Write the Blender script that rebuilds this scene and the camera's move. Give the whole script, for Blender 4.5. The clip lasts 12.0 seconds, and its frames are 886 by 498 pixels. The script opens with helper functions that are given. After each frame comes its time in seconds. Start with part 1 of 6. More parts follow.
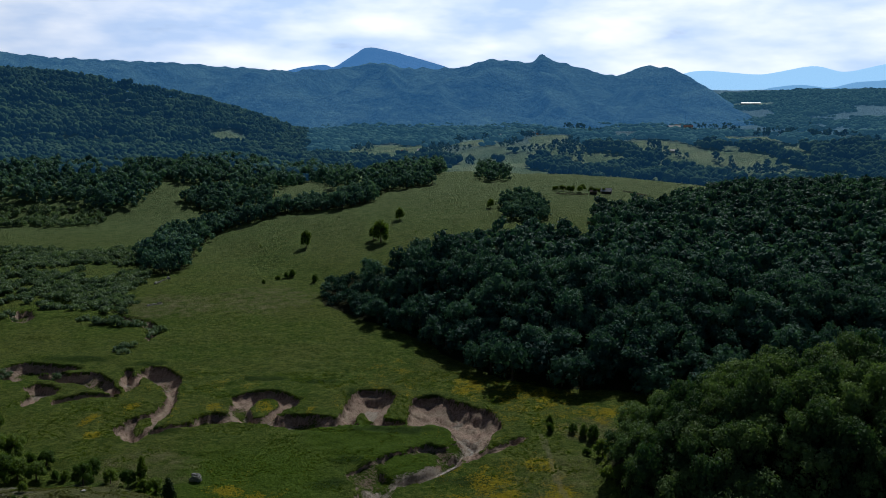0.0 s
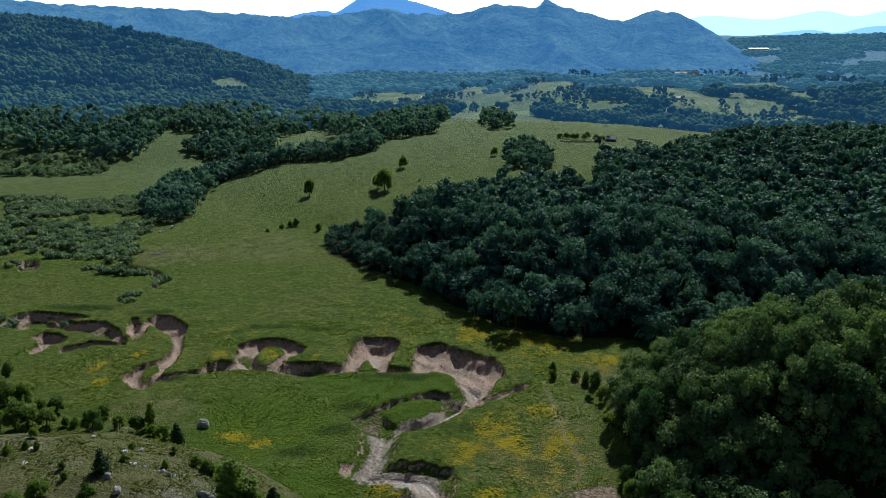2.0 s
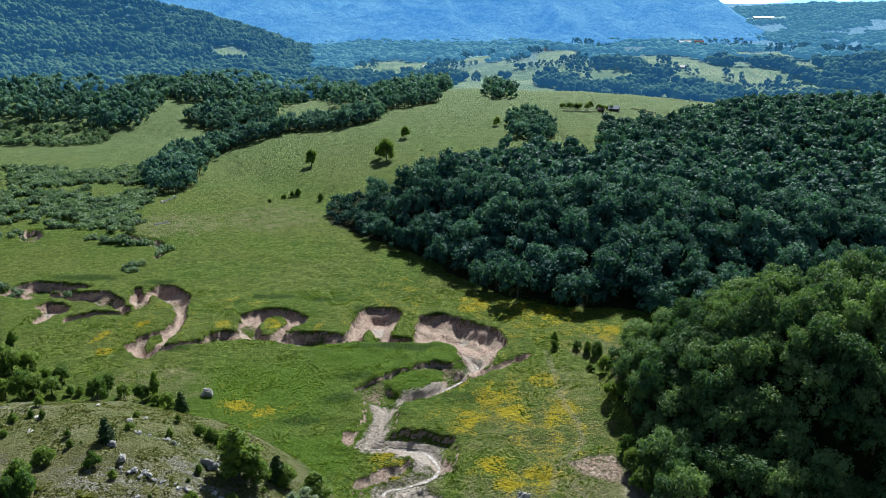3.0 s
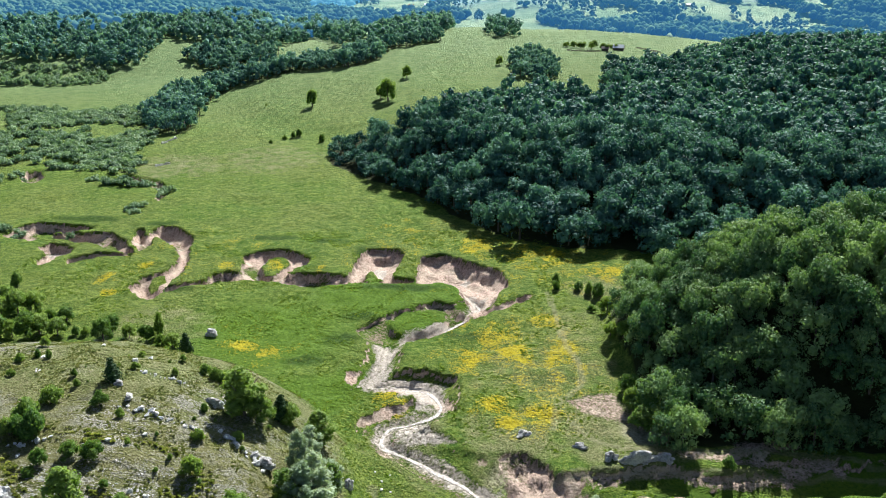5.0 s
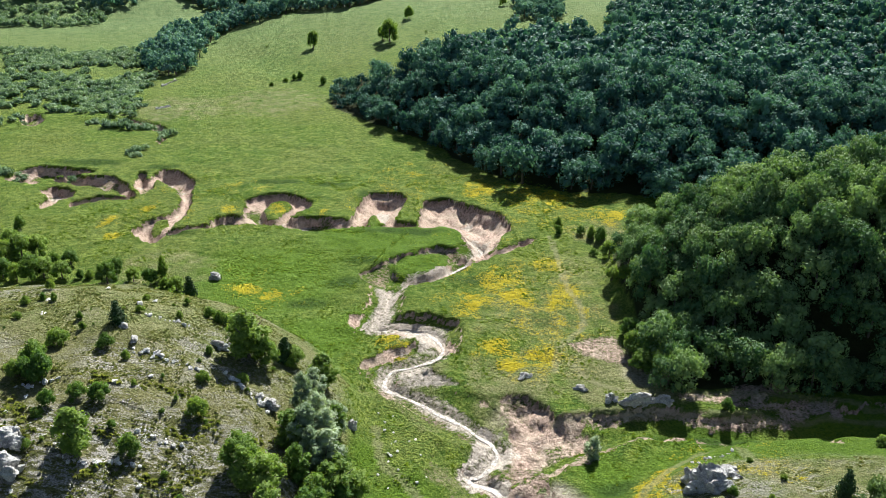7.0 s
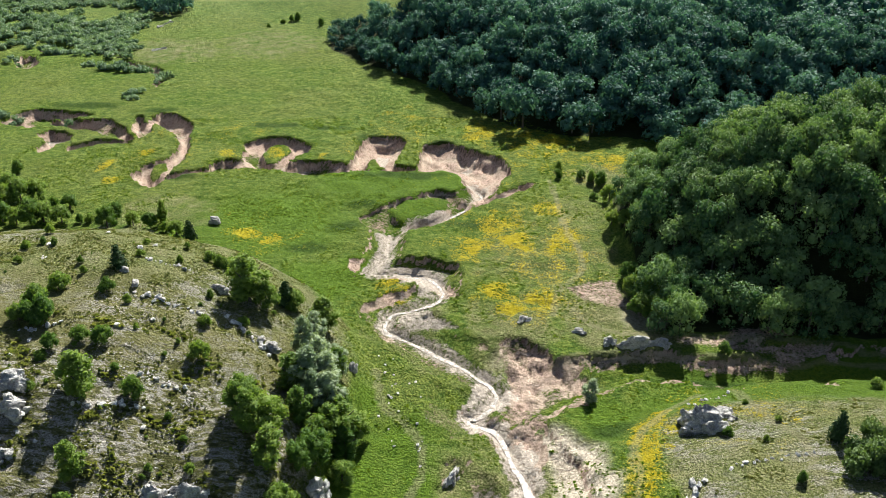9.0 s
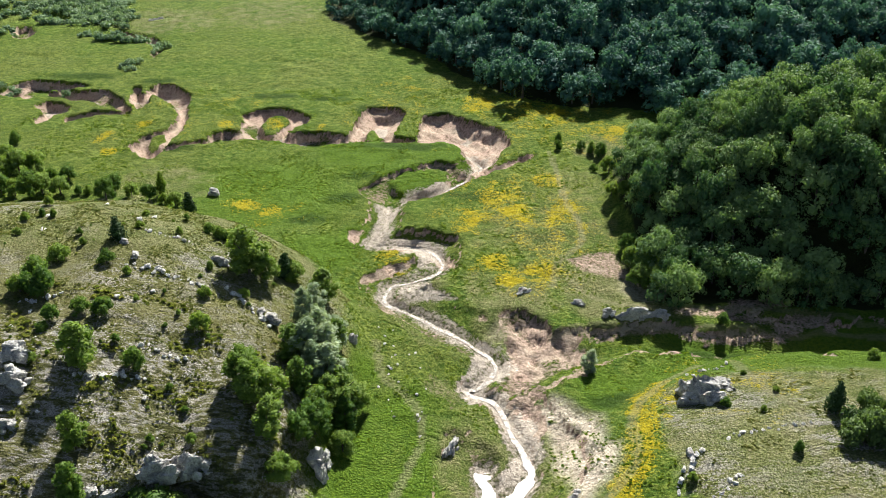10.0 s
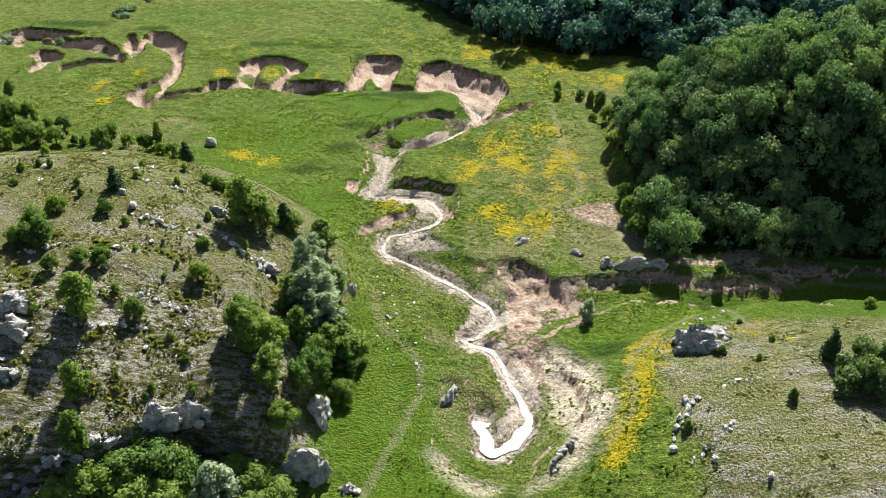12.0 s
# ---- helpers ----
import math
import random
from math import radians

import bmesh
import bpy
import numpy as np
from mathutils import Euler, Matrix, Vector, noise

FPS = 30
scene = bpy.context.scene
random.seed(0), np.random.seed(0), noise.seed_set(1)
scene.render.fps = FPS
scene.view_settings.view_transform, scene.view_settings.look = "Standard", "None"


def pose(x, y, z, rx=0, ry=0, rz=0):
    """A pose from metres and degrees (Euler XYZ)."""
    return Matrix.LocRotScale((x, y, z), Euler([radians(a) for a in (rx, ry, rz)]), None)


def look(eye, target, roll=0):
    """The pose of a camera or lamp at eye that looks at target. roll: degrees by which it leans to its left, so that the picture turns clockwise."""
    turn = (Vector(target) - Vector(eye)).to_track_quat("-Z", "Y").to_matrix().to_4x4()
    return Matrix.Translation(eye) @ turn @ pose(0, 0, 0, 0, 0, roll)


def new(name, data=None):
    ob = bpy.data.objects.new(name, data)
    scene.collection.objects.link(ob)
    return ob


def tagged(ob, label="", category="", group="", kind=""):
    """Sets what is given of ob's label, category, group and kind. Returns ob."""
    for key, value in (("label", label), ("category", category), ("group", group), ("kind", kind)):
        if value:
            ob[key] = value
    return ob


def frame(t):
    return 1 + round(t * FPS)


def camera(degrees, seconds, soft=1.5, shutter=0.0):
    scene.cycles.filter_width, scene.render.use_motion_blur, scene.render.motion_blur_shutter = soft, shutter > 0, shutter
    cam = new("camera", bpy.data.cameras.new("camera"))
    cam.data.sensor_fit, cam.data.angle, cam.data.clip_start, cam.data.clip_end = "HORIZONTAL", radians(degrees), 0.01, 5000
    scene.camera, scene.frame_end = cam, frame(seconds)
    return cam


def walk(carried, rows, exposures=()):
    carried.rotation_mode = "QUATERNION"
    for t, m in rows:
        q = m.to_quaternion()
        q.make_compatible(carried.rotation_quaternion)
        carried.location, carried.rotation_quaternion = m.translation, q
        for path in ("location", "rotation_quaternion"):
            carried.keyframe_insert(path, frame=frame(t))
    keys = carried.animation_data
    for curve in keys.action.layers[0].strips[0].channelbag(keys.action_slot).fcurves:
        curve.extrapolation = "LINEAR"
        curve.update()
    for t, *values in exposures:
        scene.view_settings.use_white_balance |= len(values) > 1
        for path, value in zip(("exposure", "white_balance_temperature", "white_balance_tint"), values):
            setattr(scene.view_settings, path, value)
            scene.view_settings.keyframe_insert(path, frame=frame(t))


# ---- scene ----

# ------------------------------------------------ camera and its walk
EYE = 120.0
cam = camera(54.41, 12.0, soft=0.6)
TURNS = [  # seconds, yaw, pitch, roll: the drone hovers and tilts its lens down
    (0.0, 0.075, -10.300, 0.03), (0.5, 0.144, -10.897, 0.16), (1.0, 0.202, -11.634, 0.17), (1.5, 0.247, -12.683, 0.20),
    (2.0, 0.293, -13.722, 0.18), (2.5, 0.347, -14.776, 0.19), (3.0, 0.444, -15.698, 0.17), (5.0, 0.573, -19.588, 0.20),
    (5.5, 0.652, -20.547, 0.19), (6.0, 0.686, -21.486, 0.21), (6.5, 0.723, -22.432, 0.21), (7.0, 0.746, -23.314, 0.20),
    (9.0, 0.731, -27.021, 0.19), (9.5, 0.710, -27.962, 0.19), (10.0, 0.687, -28.912, 0.20), (10.5, 0.655, -29.802, 0.20),
    (11.0, 0.625, -30.614, 0.20), (11.5, 0.599, -31.442, 0.19), (12.0, 0.574, -32.237, 0.20),
]
EXPOSURES = [(0.0, -1.2, 6050, 10), (1.2, -1.12, 6000, 10), (2.0, -0.22, 5900, 10), (2.5, 0.36, 5850, 10), (3.2, 0.8, 5850, 10),
             (4.8, 1.42, 5950, 10), (7.0, 1.38, 6150, 10), (9.5, 1.3, 6450, 10), (12.0, 1.33, 6500, 10)]
walk(cam, [(t, pose(0, 0, EYE, 90 + p, r, w)) for t, w, p, r in TURNS], EXPOSURES)

# ------------------------------------------------ world, sun
SUN_AZ, SUN_EL = 17.0, 42.0  # degrees to the right of straight ahead, degrees above the horizon


def build_world():
    world = bpy.data.worlds.new("world")
    world.use_nodes = True
    scene.world = world
    nt = world.node_tree
    nt.nodes.clear()
    out = nt.nodes.new("ShaderNodeOutputWorld")
    sky = nt.nodes.new("ShaderNodeTexSky")
    sky.sky_type, sky.sun_disc = "NISHITA", False
    sky.sun_elevation, sky.sun_rotation = radians(SUN_EL), radians(SUN_AZ)
    sky.altitude, sky.air_density, sky.dust_density = 500, 1.0, 1.2
    coord = nt.nodes.new("ShaderNodeTexCoord")
    mapping = nt.nodes.new("ShaderNodeMapping")
    mapping.inputs["Scale"].default_value = (1.0, 1.0, 3.4)
    nt.links.new(coord.outputs["Generated"], mapping.inputs["Vector"])
    clouds = nt.nodes.new("ShaderNodeTexNoise")
    clouds.inputs["Scale"].default_value, clouds.inputs["Detail"].default_value = 3.6, 9
    clouds.inputs["Roughness"].default_value = 0.58
    nt.links.new(mapping.outputs["Vector"], clouds.inputs["Vector"])
    cover = nt.nodes.new("ShaderNodeValToRGB")
    cover.color_ramp.elements[0].position, cover.color_ramp.elements[1].position = 0.16, 0.44
    nt.links.new(clouds.outputs["Fac"], cover.inputs["Fac"])
    # cloud and haze thicken towards the horizon
    split = nt.nodes.new("ShaderNodeSeparateXYZ")
    nt.links.new(coord.outputs["Generated"], split.inputs[0])
    low = nt.nodes.new("ShaderNodeMapRange")
    low.inputs["From Min"].default_value, low.inputs["From Max"].default_value = 0.1, 0.2
    low.inputs["To Min"].default_value, low.inputs["To Max"].default_value = 1.0, 0.04
    nt.links.new(split.outputs["Z"], low.inputs["Value"])
    amount = nt.nodes.new("ShaderNodeMath")
    amount.operation = "MULTIPLY"
    nt.links.new(cover.outputs["Color"], amount.inputs[0])
    nt.links.new(low.outputs["Result"], amount.inputs[1])
    fine = nt.nodes.new("ShaderNodeTexNoise")
    fine.inputs["Scale"].default_value, fine.inputs["Detail"].default_value = 7.0, 8
    nt.links.new(mapping.outputs["Vector"], fine.inputs["Vector"])
    tone = nt.nodes.new("ShaderNodeValToRGB")
    tone.color_ramp.elements[0].position, tone.color_ramp.elements[1].position = 0.38, 0.66
    tone.color_ramp.elements[0].color = (34.0, 43.0, 58.0, 1)
    tone.color_ramp.elements[1].color = (64.0, 65.0, 67.0, 1)
    nt.links.new(fine.outputs["Fac"], tone.inputs["Fac"])
    # haze and cloud are brightest on the sun's side of the sky
    toward = nt.nodes.new("ShaderNodeVectorMath")
    toward.operation = "DOT_PRODUCT"
    toward.inputs[1].default_value = (math.sin(radians(SUN_AZ)), math.cos(radians(SUN_AZ)), 0)
    nt.links.new(coord.outputs["Generated"], toward.inputs[0])
    side = nt.nodes.new("ShaderNodeMapRange")
    side.inputs["From Min"].default_value, side.inputs["From Max"].default_value = 0.0, 0.9
    side.inputs["To Min"].default_value, side.inputs["To Max"].default_value = 0.06, 1.0
    nt.links.new(toward.outputs["Value"], side.inputs["Value"])
    lit = nt.nodes.new("ShaderNodeVectorMath")
    lit.operation = "SCALE"
    nt.links.new(tone.outputs["Color"], lit.inputs[0])
    nt.links.new(side.outputs["Result"], lit.inputs["Scale"])
    mix = nt.nodes.new("ShaderNodeMix")
    mix.data_type = "RGBA"
    nt.links.new(amount.outputs[0], mix.inputs[0])
    nt.links.new(sky.outputs["Color"], mix.inputs[6])
    nt.links.new(lit.outputs["Vector"], mix.inputs[7])
    back = nt.nodes.new("ShaderNodeBackground")
    back.inputs["Strength"].default_value = 0.038
    nt.links.new(mix.outputs[2], back.inputs["Color"])
    nt.links.new(back.outputs["Background"], out.inputs["Surface"])


build_world()
sun_dir = Vector((math.sin(radians(SUN_AZ)) * math.cos(radians(SUN_EL)), math.cos(radians(SUN_AZ)) * math.cos(radians(SUN_EL)), math.sin(radians(SUN_EL))))
sun = new("sun", bpy.data.lights.new("sun", "SUN"))
sun.data.energy, sun.data.angle, sun.data.color = 5.0, radians(0.6), (1.0, 0.95, 0.86)
sun.matrix_world = look(sun_dir * 500, (0, 0, 0))


# ------------------------------------------------ materials
def shader(name, rough=0.9):
    mat = bpy.data.materials.new(name)
    mat.use_nodes = True
    return mat, mat.node_tree, mat.node_tree.nodes["Principled BSDF"]


def noise_node(nt, scale, detail=4, vector=None, rough=0.5):
    n = nt.nodes.new("ShaderNodeTexNoise")
    n.inputs["Scale"].default_value, n.inputs["Detail"].default_value, n.inputs["Roughness"].default_value = scale, detail, rough
    if vector is None:
        geo = nt.nodes.new("ShaderNodeNewGeometry")
        vector = geo.outputs["Position"]
    nt.links.new(vector, n.inputs["Vector"])
    return n.outputs["Fac"]


def span(nt, value, a, b, lo=0.0, hi=1.0):
    m = nt.nodes.new("ShaderNodeMapRange")
    m.inputs["From Min"].default_value, m.inputs["From Max"].default_value = a, b
    m.inputs["To Min"].default_value, m.inputs["To Max"].default_value = lo, hi
    nt.links.new(value, m.inputs["Value"])
    return m.outputs["Result"]


def calc(nt, op, a, b):
    m = nt.nodes.new("ShaderNodeMath")
    m.operation = op
    for sock, v in zip(m.inputs, (a, b)):
        if isinstance(v, (int, float)):
            sock.default_value = v
        else:
            nt.links.new(v, sock)
    return m.outputs[0]


def blend(nt, fac, a, b, mode="MIX"):
    m = nt.nodes.new("ShaderNodeMix")
    m.data_type, m.blend_type = "RGBA", mode
    for sock, v in ((m.inputs[0], fac), (m.inputs[6], a), (m.inputs[7], b)):
        if isinstance(v, (int, float)):
            sock.default_value = v
        elif isinstance(v, tuple):
            sock.default_value = (*v, 1)
        else:
            nt.links.new(v, sock)
    return m.outputs[2]


def attr(nt, name):
    a = nt.nodes.new("ShaderNodeAttribute")
    a.attribute_name = name
    return a.outputs["Fac"]


def bumped(nt, bsdf, height, strength, distance):
    b = nt.nodes.new("ShaderNodeBump")
    b.inputs["Strength"].default_value, b.inputs["Distance"].default_value = strength, distance
    nt.links.new(height, b.inputs["Height"])
    nt.links.new(b.outputs["Normal"], bsdf.inputs["Normal"])


def leaf_material(name, dark, light, far=False, own_tint=True, sheer=0.35, glow=None, shine=0.25):
    """Leaves: each tree has its own tint, each leaf clump varies a little, and light shines through."""
    mat, nt, bsdf = shader(name)
    geo = nt.nodes.new("ShaderNodeNewGeometry")
    if own_tint:
        tint = attr(nt, "tint")
    else:
        info = nt.nodes.new("ShaderNodeObjectInfo")
        tint = info.outputs["Random"]
    each = span(nt, geo.outputs["Random Per Island"], 0, 1, -0.28, 0.28)
    col = blend(nt, calc(nt, "ADD", tint, each), dark, light)
    nt.links.new(col, bsdf.inputs["Base Color"])
    bsdf.inputs["Roughness"].default_value = 0.62
    bsdf.inputs["Specular IOR Level"].default_value = 0.0 if far else shine
    if glow:  # haze before far woods, put in as emission
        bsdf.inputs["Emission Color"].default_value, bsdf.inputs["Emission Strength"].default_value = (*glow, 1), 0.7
    trans = nt.nodes.new("ShaderNodeBsdfTranslucent")
    nt.links.new(blend(nt, 1.0, col, (1.15, 1.2, 0.55), "MULTIPLY"), trans.inputs["Color"])
    mix = nt.nodes.new("ShaderNodeMixShader")
    mix.inputs[0].default_value = sheer
    nt.links.new(bsdf.outputs[0], mix.inputs[1])
    nt.links.new(trans.outputs[0], mix.inputs[2])
    nt.links.new(mix.outputs[0], nt.nodes["Material Output"].inputs["Surface"])
    return mat


def ground_material(name="meadow_ground", air=None):
    mat, nt, bsdf = shader(name)
    if air:  # haze of kilometres of air before the backdrop, put in as emission
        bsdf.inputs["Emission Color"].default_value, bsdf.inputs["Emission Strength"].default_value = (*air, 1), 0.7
    geo = nt.nodes.new("ShaderNodeNewGeometry")
    pos = geo.outputs["Position"]
    stretch = nt.nodes.new("ShaderNodeMapping")
    stretch.inputs["Scale"].default_value = (0.9, 1.1, 1.0)
    nt.links.new(pos, stretch.inputs["Vector"])
    row = stretch.outputs["Vector"]
    big, mid, small = noise_node(nt, 0.022, 5, pos), noise_node(nt, 0.16, 6, pos, 0.6), noise_node(nt, 1.2, 8, row, 0.74)
    tiny = noise_node(nt, 4.0, 4, row, 0.7)
    speck = noise_node(nt, 2.3, 2.5, pos, 0.6)
    ledges = nt.nodes.new("ShaderNodeMapping")
    ledges.inputs["Scale"].default_value, ledges.inputs["Rotation"].default_value = (0.3, 1.0, 1.0), (0, 0, 0.25)
    nt.links.new(pos, ledges.inputs["Vector"])
    ledge = noise_node(nt, 0.42, 9, ledges.outputs["Vector"], 0.72)
    grass = blend(nt, span(nt, mid, 0.35, 0.65), (0.10, 0.198, 0.019), (0.178, 0.265, 0.037))
    grass = blend(nt, span(nt, big, 0.42, 0.6, 0, 0.85), grass, (0.205, 0.252, 0.055))
    grass = blend(nt, span(nt, small, 0.40, 0.52, 0.65, 0), grass, (0.045, 0.095, 0.010))
    grass = blend(nt, span(nt, speck, 0.40, 0.48, 0.55, 0), grass, (0.05, 0.10, 0.008))
    grass = blend(nt, span(nt, speck, 0.55, 0.63, 0, 0.75), grass, (0.25, 0.32, 0.045))
    grass = blend(nt, span(nt, tiny, 0.41, 0.47, 0.5, 0), grass, (0.04, 0.085, 0.008))
    clump = noise_node(nt, 0.5, 7, row, 0.72)
    grass = blend(nt, span(nt, clump, 0.38, 0.475, 0.75, 0), grass, (0.05, 0.118, 0.012))
    grass = blend(nt, span(nt, clump, 0.525, 0.61, 0, 0.75), grass, (0.26, 0.34, 0.06))
    lush = attr(nt, "lush")
    grass = blend(nt, lush, grass, blend(nt, span(nt, small, 0.35, 0.65), (0.062, 0.138, 0.011), (0.152, 0.262, 0.022)))
    grass = blend(nt, calc(nt, "MULTIPLY", lush, span(nt, speck, 0.54, 0.62, 0, 0.5)), grass, (0.18, 0.28, 0.017))
    grass = blend(nt, calc(nt, "MULTIPLY", attr(nt, "herbs"), span(nt, small, 0.35, 0.55, 0.5, 1)), grass, blend(nt, span(nt, tiny, 0.4, 0.6), (0.022, 0.06, 0.006), (0.06, 0.12, 0.012)))
    # dry limestone turf
    turf = blend(nt, span(nt, mid, 0.36, 0.64), (0.205, 0.255, 0.07), (0.345, 0.35, 0.15))
    turf = blend(nt, span(nt, small, 0.42, 0.53, 0.6, 0), turf, (0.10, 0.13, 0.035))
    turf = blend(nt, span(nt, speck, 0.41, 0.47, 0.6, 0), turf, (0.07, 0.09, 0.025))
    turf = blend(nt, span(nt, speck, 0.56, 0.63, 0, 0.6), turf, (0.44, 0.40, 0.25))
    turf = blend(nt, span(nt, tiny, 0.41, 0.47, 0.6, 0), turf, (0.06, 0.075, 0.02))
    dry = calc(nt, "ADD", attr(nt, "dry"), span(nt, mid, 0.3, 0.7, -0.22, 0.22))
    col = blend(nt, span(nt, dry, 0.3, 0.7), grass, turf)
    # dry brown turf; its darkness also paints the slope's turn from the sun
    col = blend(nt, calc(nt, "MULTIPLY", attr(nt, "brown"), span(nt, small, 0.3, 0.6, 0.35, 0.9)), col, blend(nt, mid, (0.145, 0.135, 0.05), (0.28, 0.255, 0.11)))
    # pale stones in the turf
    stony = calc(nt, "MULTIPLY", attr(nt, "stony"), span(nt, calc(nt, "ADD", calc(nt, "MULTIPLY", speck, 0.45), ledge), 0.725, 0.765))
    col = blend(nt, stony, col, blend(nt, span(nt, tiny, 0.4, 0.6), (0.2, 0.185, 0.15), (0.62, 0.6, 0.55)))
    grit = noise_node(nt, 1.0, 4, ledges.outputs["Vector"], 0.62)
    gritty = calc(nt, "MULTIPLY", attr(nt, "gritty"), span(nt, grit, 0.52, 0.57))
    col = blend(nt, gritty, col, blend(nt, span(nt, tiny, 0.4, 0.6), (0.24, 0.225, 0.19), (0.68, 0.66, 0.61)))
    col = blend(nt, calc(nt, "MULTIPLY", attr(nt, "gritty"), span(nt, grit, 0.48, 0.42, 0, 0.85)), col, (0.06, 0.07, 0.022))
    # yellow flowers
    bloom = attr(nt, "flowers")
    spots = calc(nt, "ADD", calc(nt, "ADD", calc(nt, "MULTIPLY", small, 0.7), calc(nt, "MULTIPLY", mid, 0.6)), calc(nt, "ADD", calc(nt, "MULTIPLY", bloom, 0.23), calc(nt, "MULTIPLY", speck, 0.5)))
    spots = calc(nt, "MULTIPLY", span(nt, spots, 1.03, 1.12), span(nt, bloom, 0.0, 0.08))
    col = blend(nt, spots, col, blend(nt, span(nt, tiny, 0.35, 0.6), (0.24, 0.25, 0.02), (0.62, 0.50, 0.012)))
    # woodland floor, then fields and far woods painted paler and bluer as haze
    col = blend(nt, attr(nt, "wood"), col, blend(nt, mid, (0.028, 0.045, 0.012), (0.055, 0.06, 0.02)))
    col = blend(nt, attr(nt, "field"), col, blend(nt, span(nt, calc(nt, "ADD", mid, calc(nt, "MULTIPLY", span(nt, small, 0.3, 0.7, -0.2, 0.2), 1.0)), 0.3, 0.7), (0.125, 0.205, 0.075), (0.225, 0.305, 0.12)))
    col = blend(nt, attr(nt, "farfield_haze"), col, blend(nt, span(nt, big, 0.4, 0.6), (0.17, 0.27, 0.12), (0.30, 0.38, 0.18)))
    col = blend(nt, attr(nt, "farwood_haze"), col, (0.10, 0.20, 0.25))
    # bare earth on the banks, sand beside the water, trodden paths
    runs = nt.nodes.new("ShaderNodeMapping")
    runs.inputs["Scale"].default_value = (1.0, 1.0, 0.22)
    nt.links.new(pos, runs.inputs["Vector"])
    streak = noise_node(nt, 1.0, 7, runs.outputs["Vector"], 0.68)
    earth = blend(nt, span(nt, streak, 0.38, 0.56), (0.25, 0.18, 0.135), (0.62, 0.46, 0.37))
    earth = blend(nt, span(nt, streak, 0.56, 0.64, 0, 0.55), earth, (0.11, 0.075, 0.052))
    earth = blend(nt, span(nt, mid, 0.42, 0.6, 0, 0.6), earth, blend(nt, span(nt, small, 0.35, 0.6), (0.36, 0.28, 0.2), (0.66, 0.56, 0.44)))
    # dark topsoil under the turf, with the overhang's shadow painted in
    earth = blend(nt, calc(nt, "MULTIPLY", attr(nt, "topsoil_shade"), 0.75), earth, blend(nt, small, (0.06, 0.045, 0.032), (0.15, 0.11, 0.08)))
    # cream clay washed into rills
    rill = nt.nodes.new("ShaderNodeMapping")
    rill.inputs["Scale"].default_value, rill.inputs["Rotation"].default_value = (0.45, 1.3, 1.0), (0, 0, 0.5)
    nt.links.new(pos, rill.inputs["Vector"])
    wash = noise_node(nt, 0.5, 8, rill.outputs["Vector"], 0.7)
    clay = calc(nt, "MULTIPLY", attr(nt, "clay"), span(nt, wash, 0.33, 0.43))
    col = blend(nt, clay, col, blend(nt, span(nt, small, 0.38, 0.58), (0.38, 0.31, 0.22), (0.76, 0.68, 0.56)))
    soil = calc(nt, "ADD", attr(nt, "soil"), span(nt, small, 0.3, 0.7, -0.3, 0.3))
    col = blend(nt, span(nt, soil, 0.42, 0.6), col, earth)
    sand = calc(nt, "ADD", attr(nt, "sand"), span(nt, small, 0.3, 0.7, -0.3, 0.3))
    col = blend(nt, span(nt, sand, 0.4, 0.65), col, blend(nt, span(nt, small, 0.35, 0.65), (0.33, 0.285, 0.23), (0.66, 0.59, 0.51)))
    path = calc(nt, "MULTIPLY", attr(nt, "path"), span(nt, small, 0.3, 0.55, 0.35, 1))
    col = blend(nt, path, col, (0.34, 0.32, 0.19))
    nt.links.new(col, bsdf.inputs["Base Color"])
    bsdf.inputs["Roughness"].default_value = 0.95
    bsdf.inputs["Specular IOR Level"].default_value = 0.12
    bare = calc(nt, "MAXIMUM", calc(nt, "MAXIMUM", span(nt, soil, 0.42, 0.6), span(nt, sand, 0.4, 0.65)), clay)
    height = calc(nt, "ADD", calc(nt, "ADD", small, clump), calc(nt, "MULTIPLY", speck, 0.6))
    bumped(nt, bsdf, calc(nt, "MULTIPLY", height, span(nt, bare, 0, 1, 1.0, 0.4)), 1.0, 2.8)
    return mat


def stone_material(name, low, high):
    mat, nt, bsdf = shader(name)
    geo = nt.nodes.new("ShaderNodeNewGeometry")
    a, b = noise_node(nt, 0.7, 6, geo.outputs["Position"], 0.6), noise_node(nt, 4.0, 5, geo.outputs["Position"], 0.7)
    col = blend(nt, span(nt, a, 0.35, 0.65), low, high)
    col = blend(nt, span(nt, b, 0.5, 0.6, 0, 0.55), col, (0.14, 0.135, 0.12))
    nt.links.new(col, bsdf.inputs["Base Color"])
    bsdf.inputs["Roughness"].default_value = 0.9
    bumped(nt, bsdf, calc(nt, "ADD", a, b), 0.9, 0.5)
    return mat


def plain_material(name, low, high, scale=2.0, rough=0.85, metal=0.0):
    mat, nt, bsdf = shader(name)
    nt.links.new(blend(nt, span(nt, noise_node(nt, scale, 5), 0.3, 0.7), low, high), bsdf.inputs["Base Color"])
    bsdf.inputs["Roughness"].default_value, bsdf.inputs["Metallic"].default_value = rough, metal
    return mat


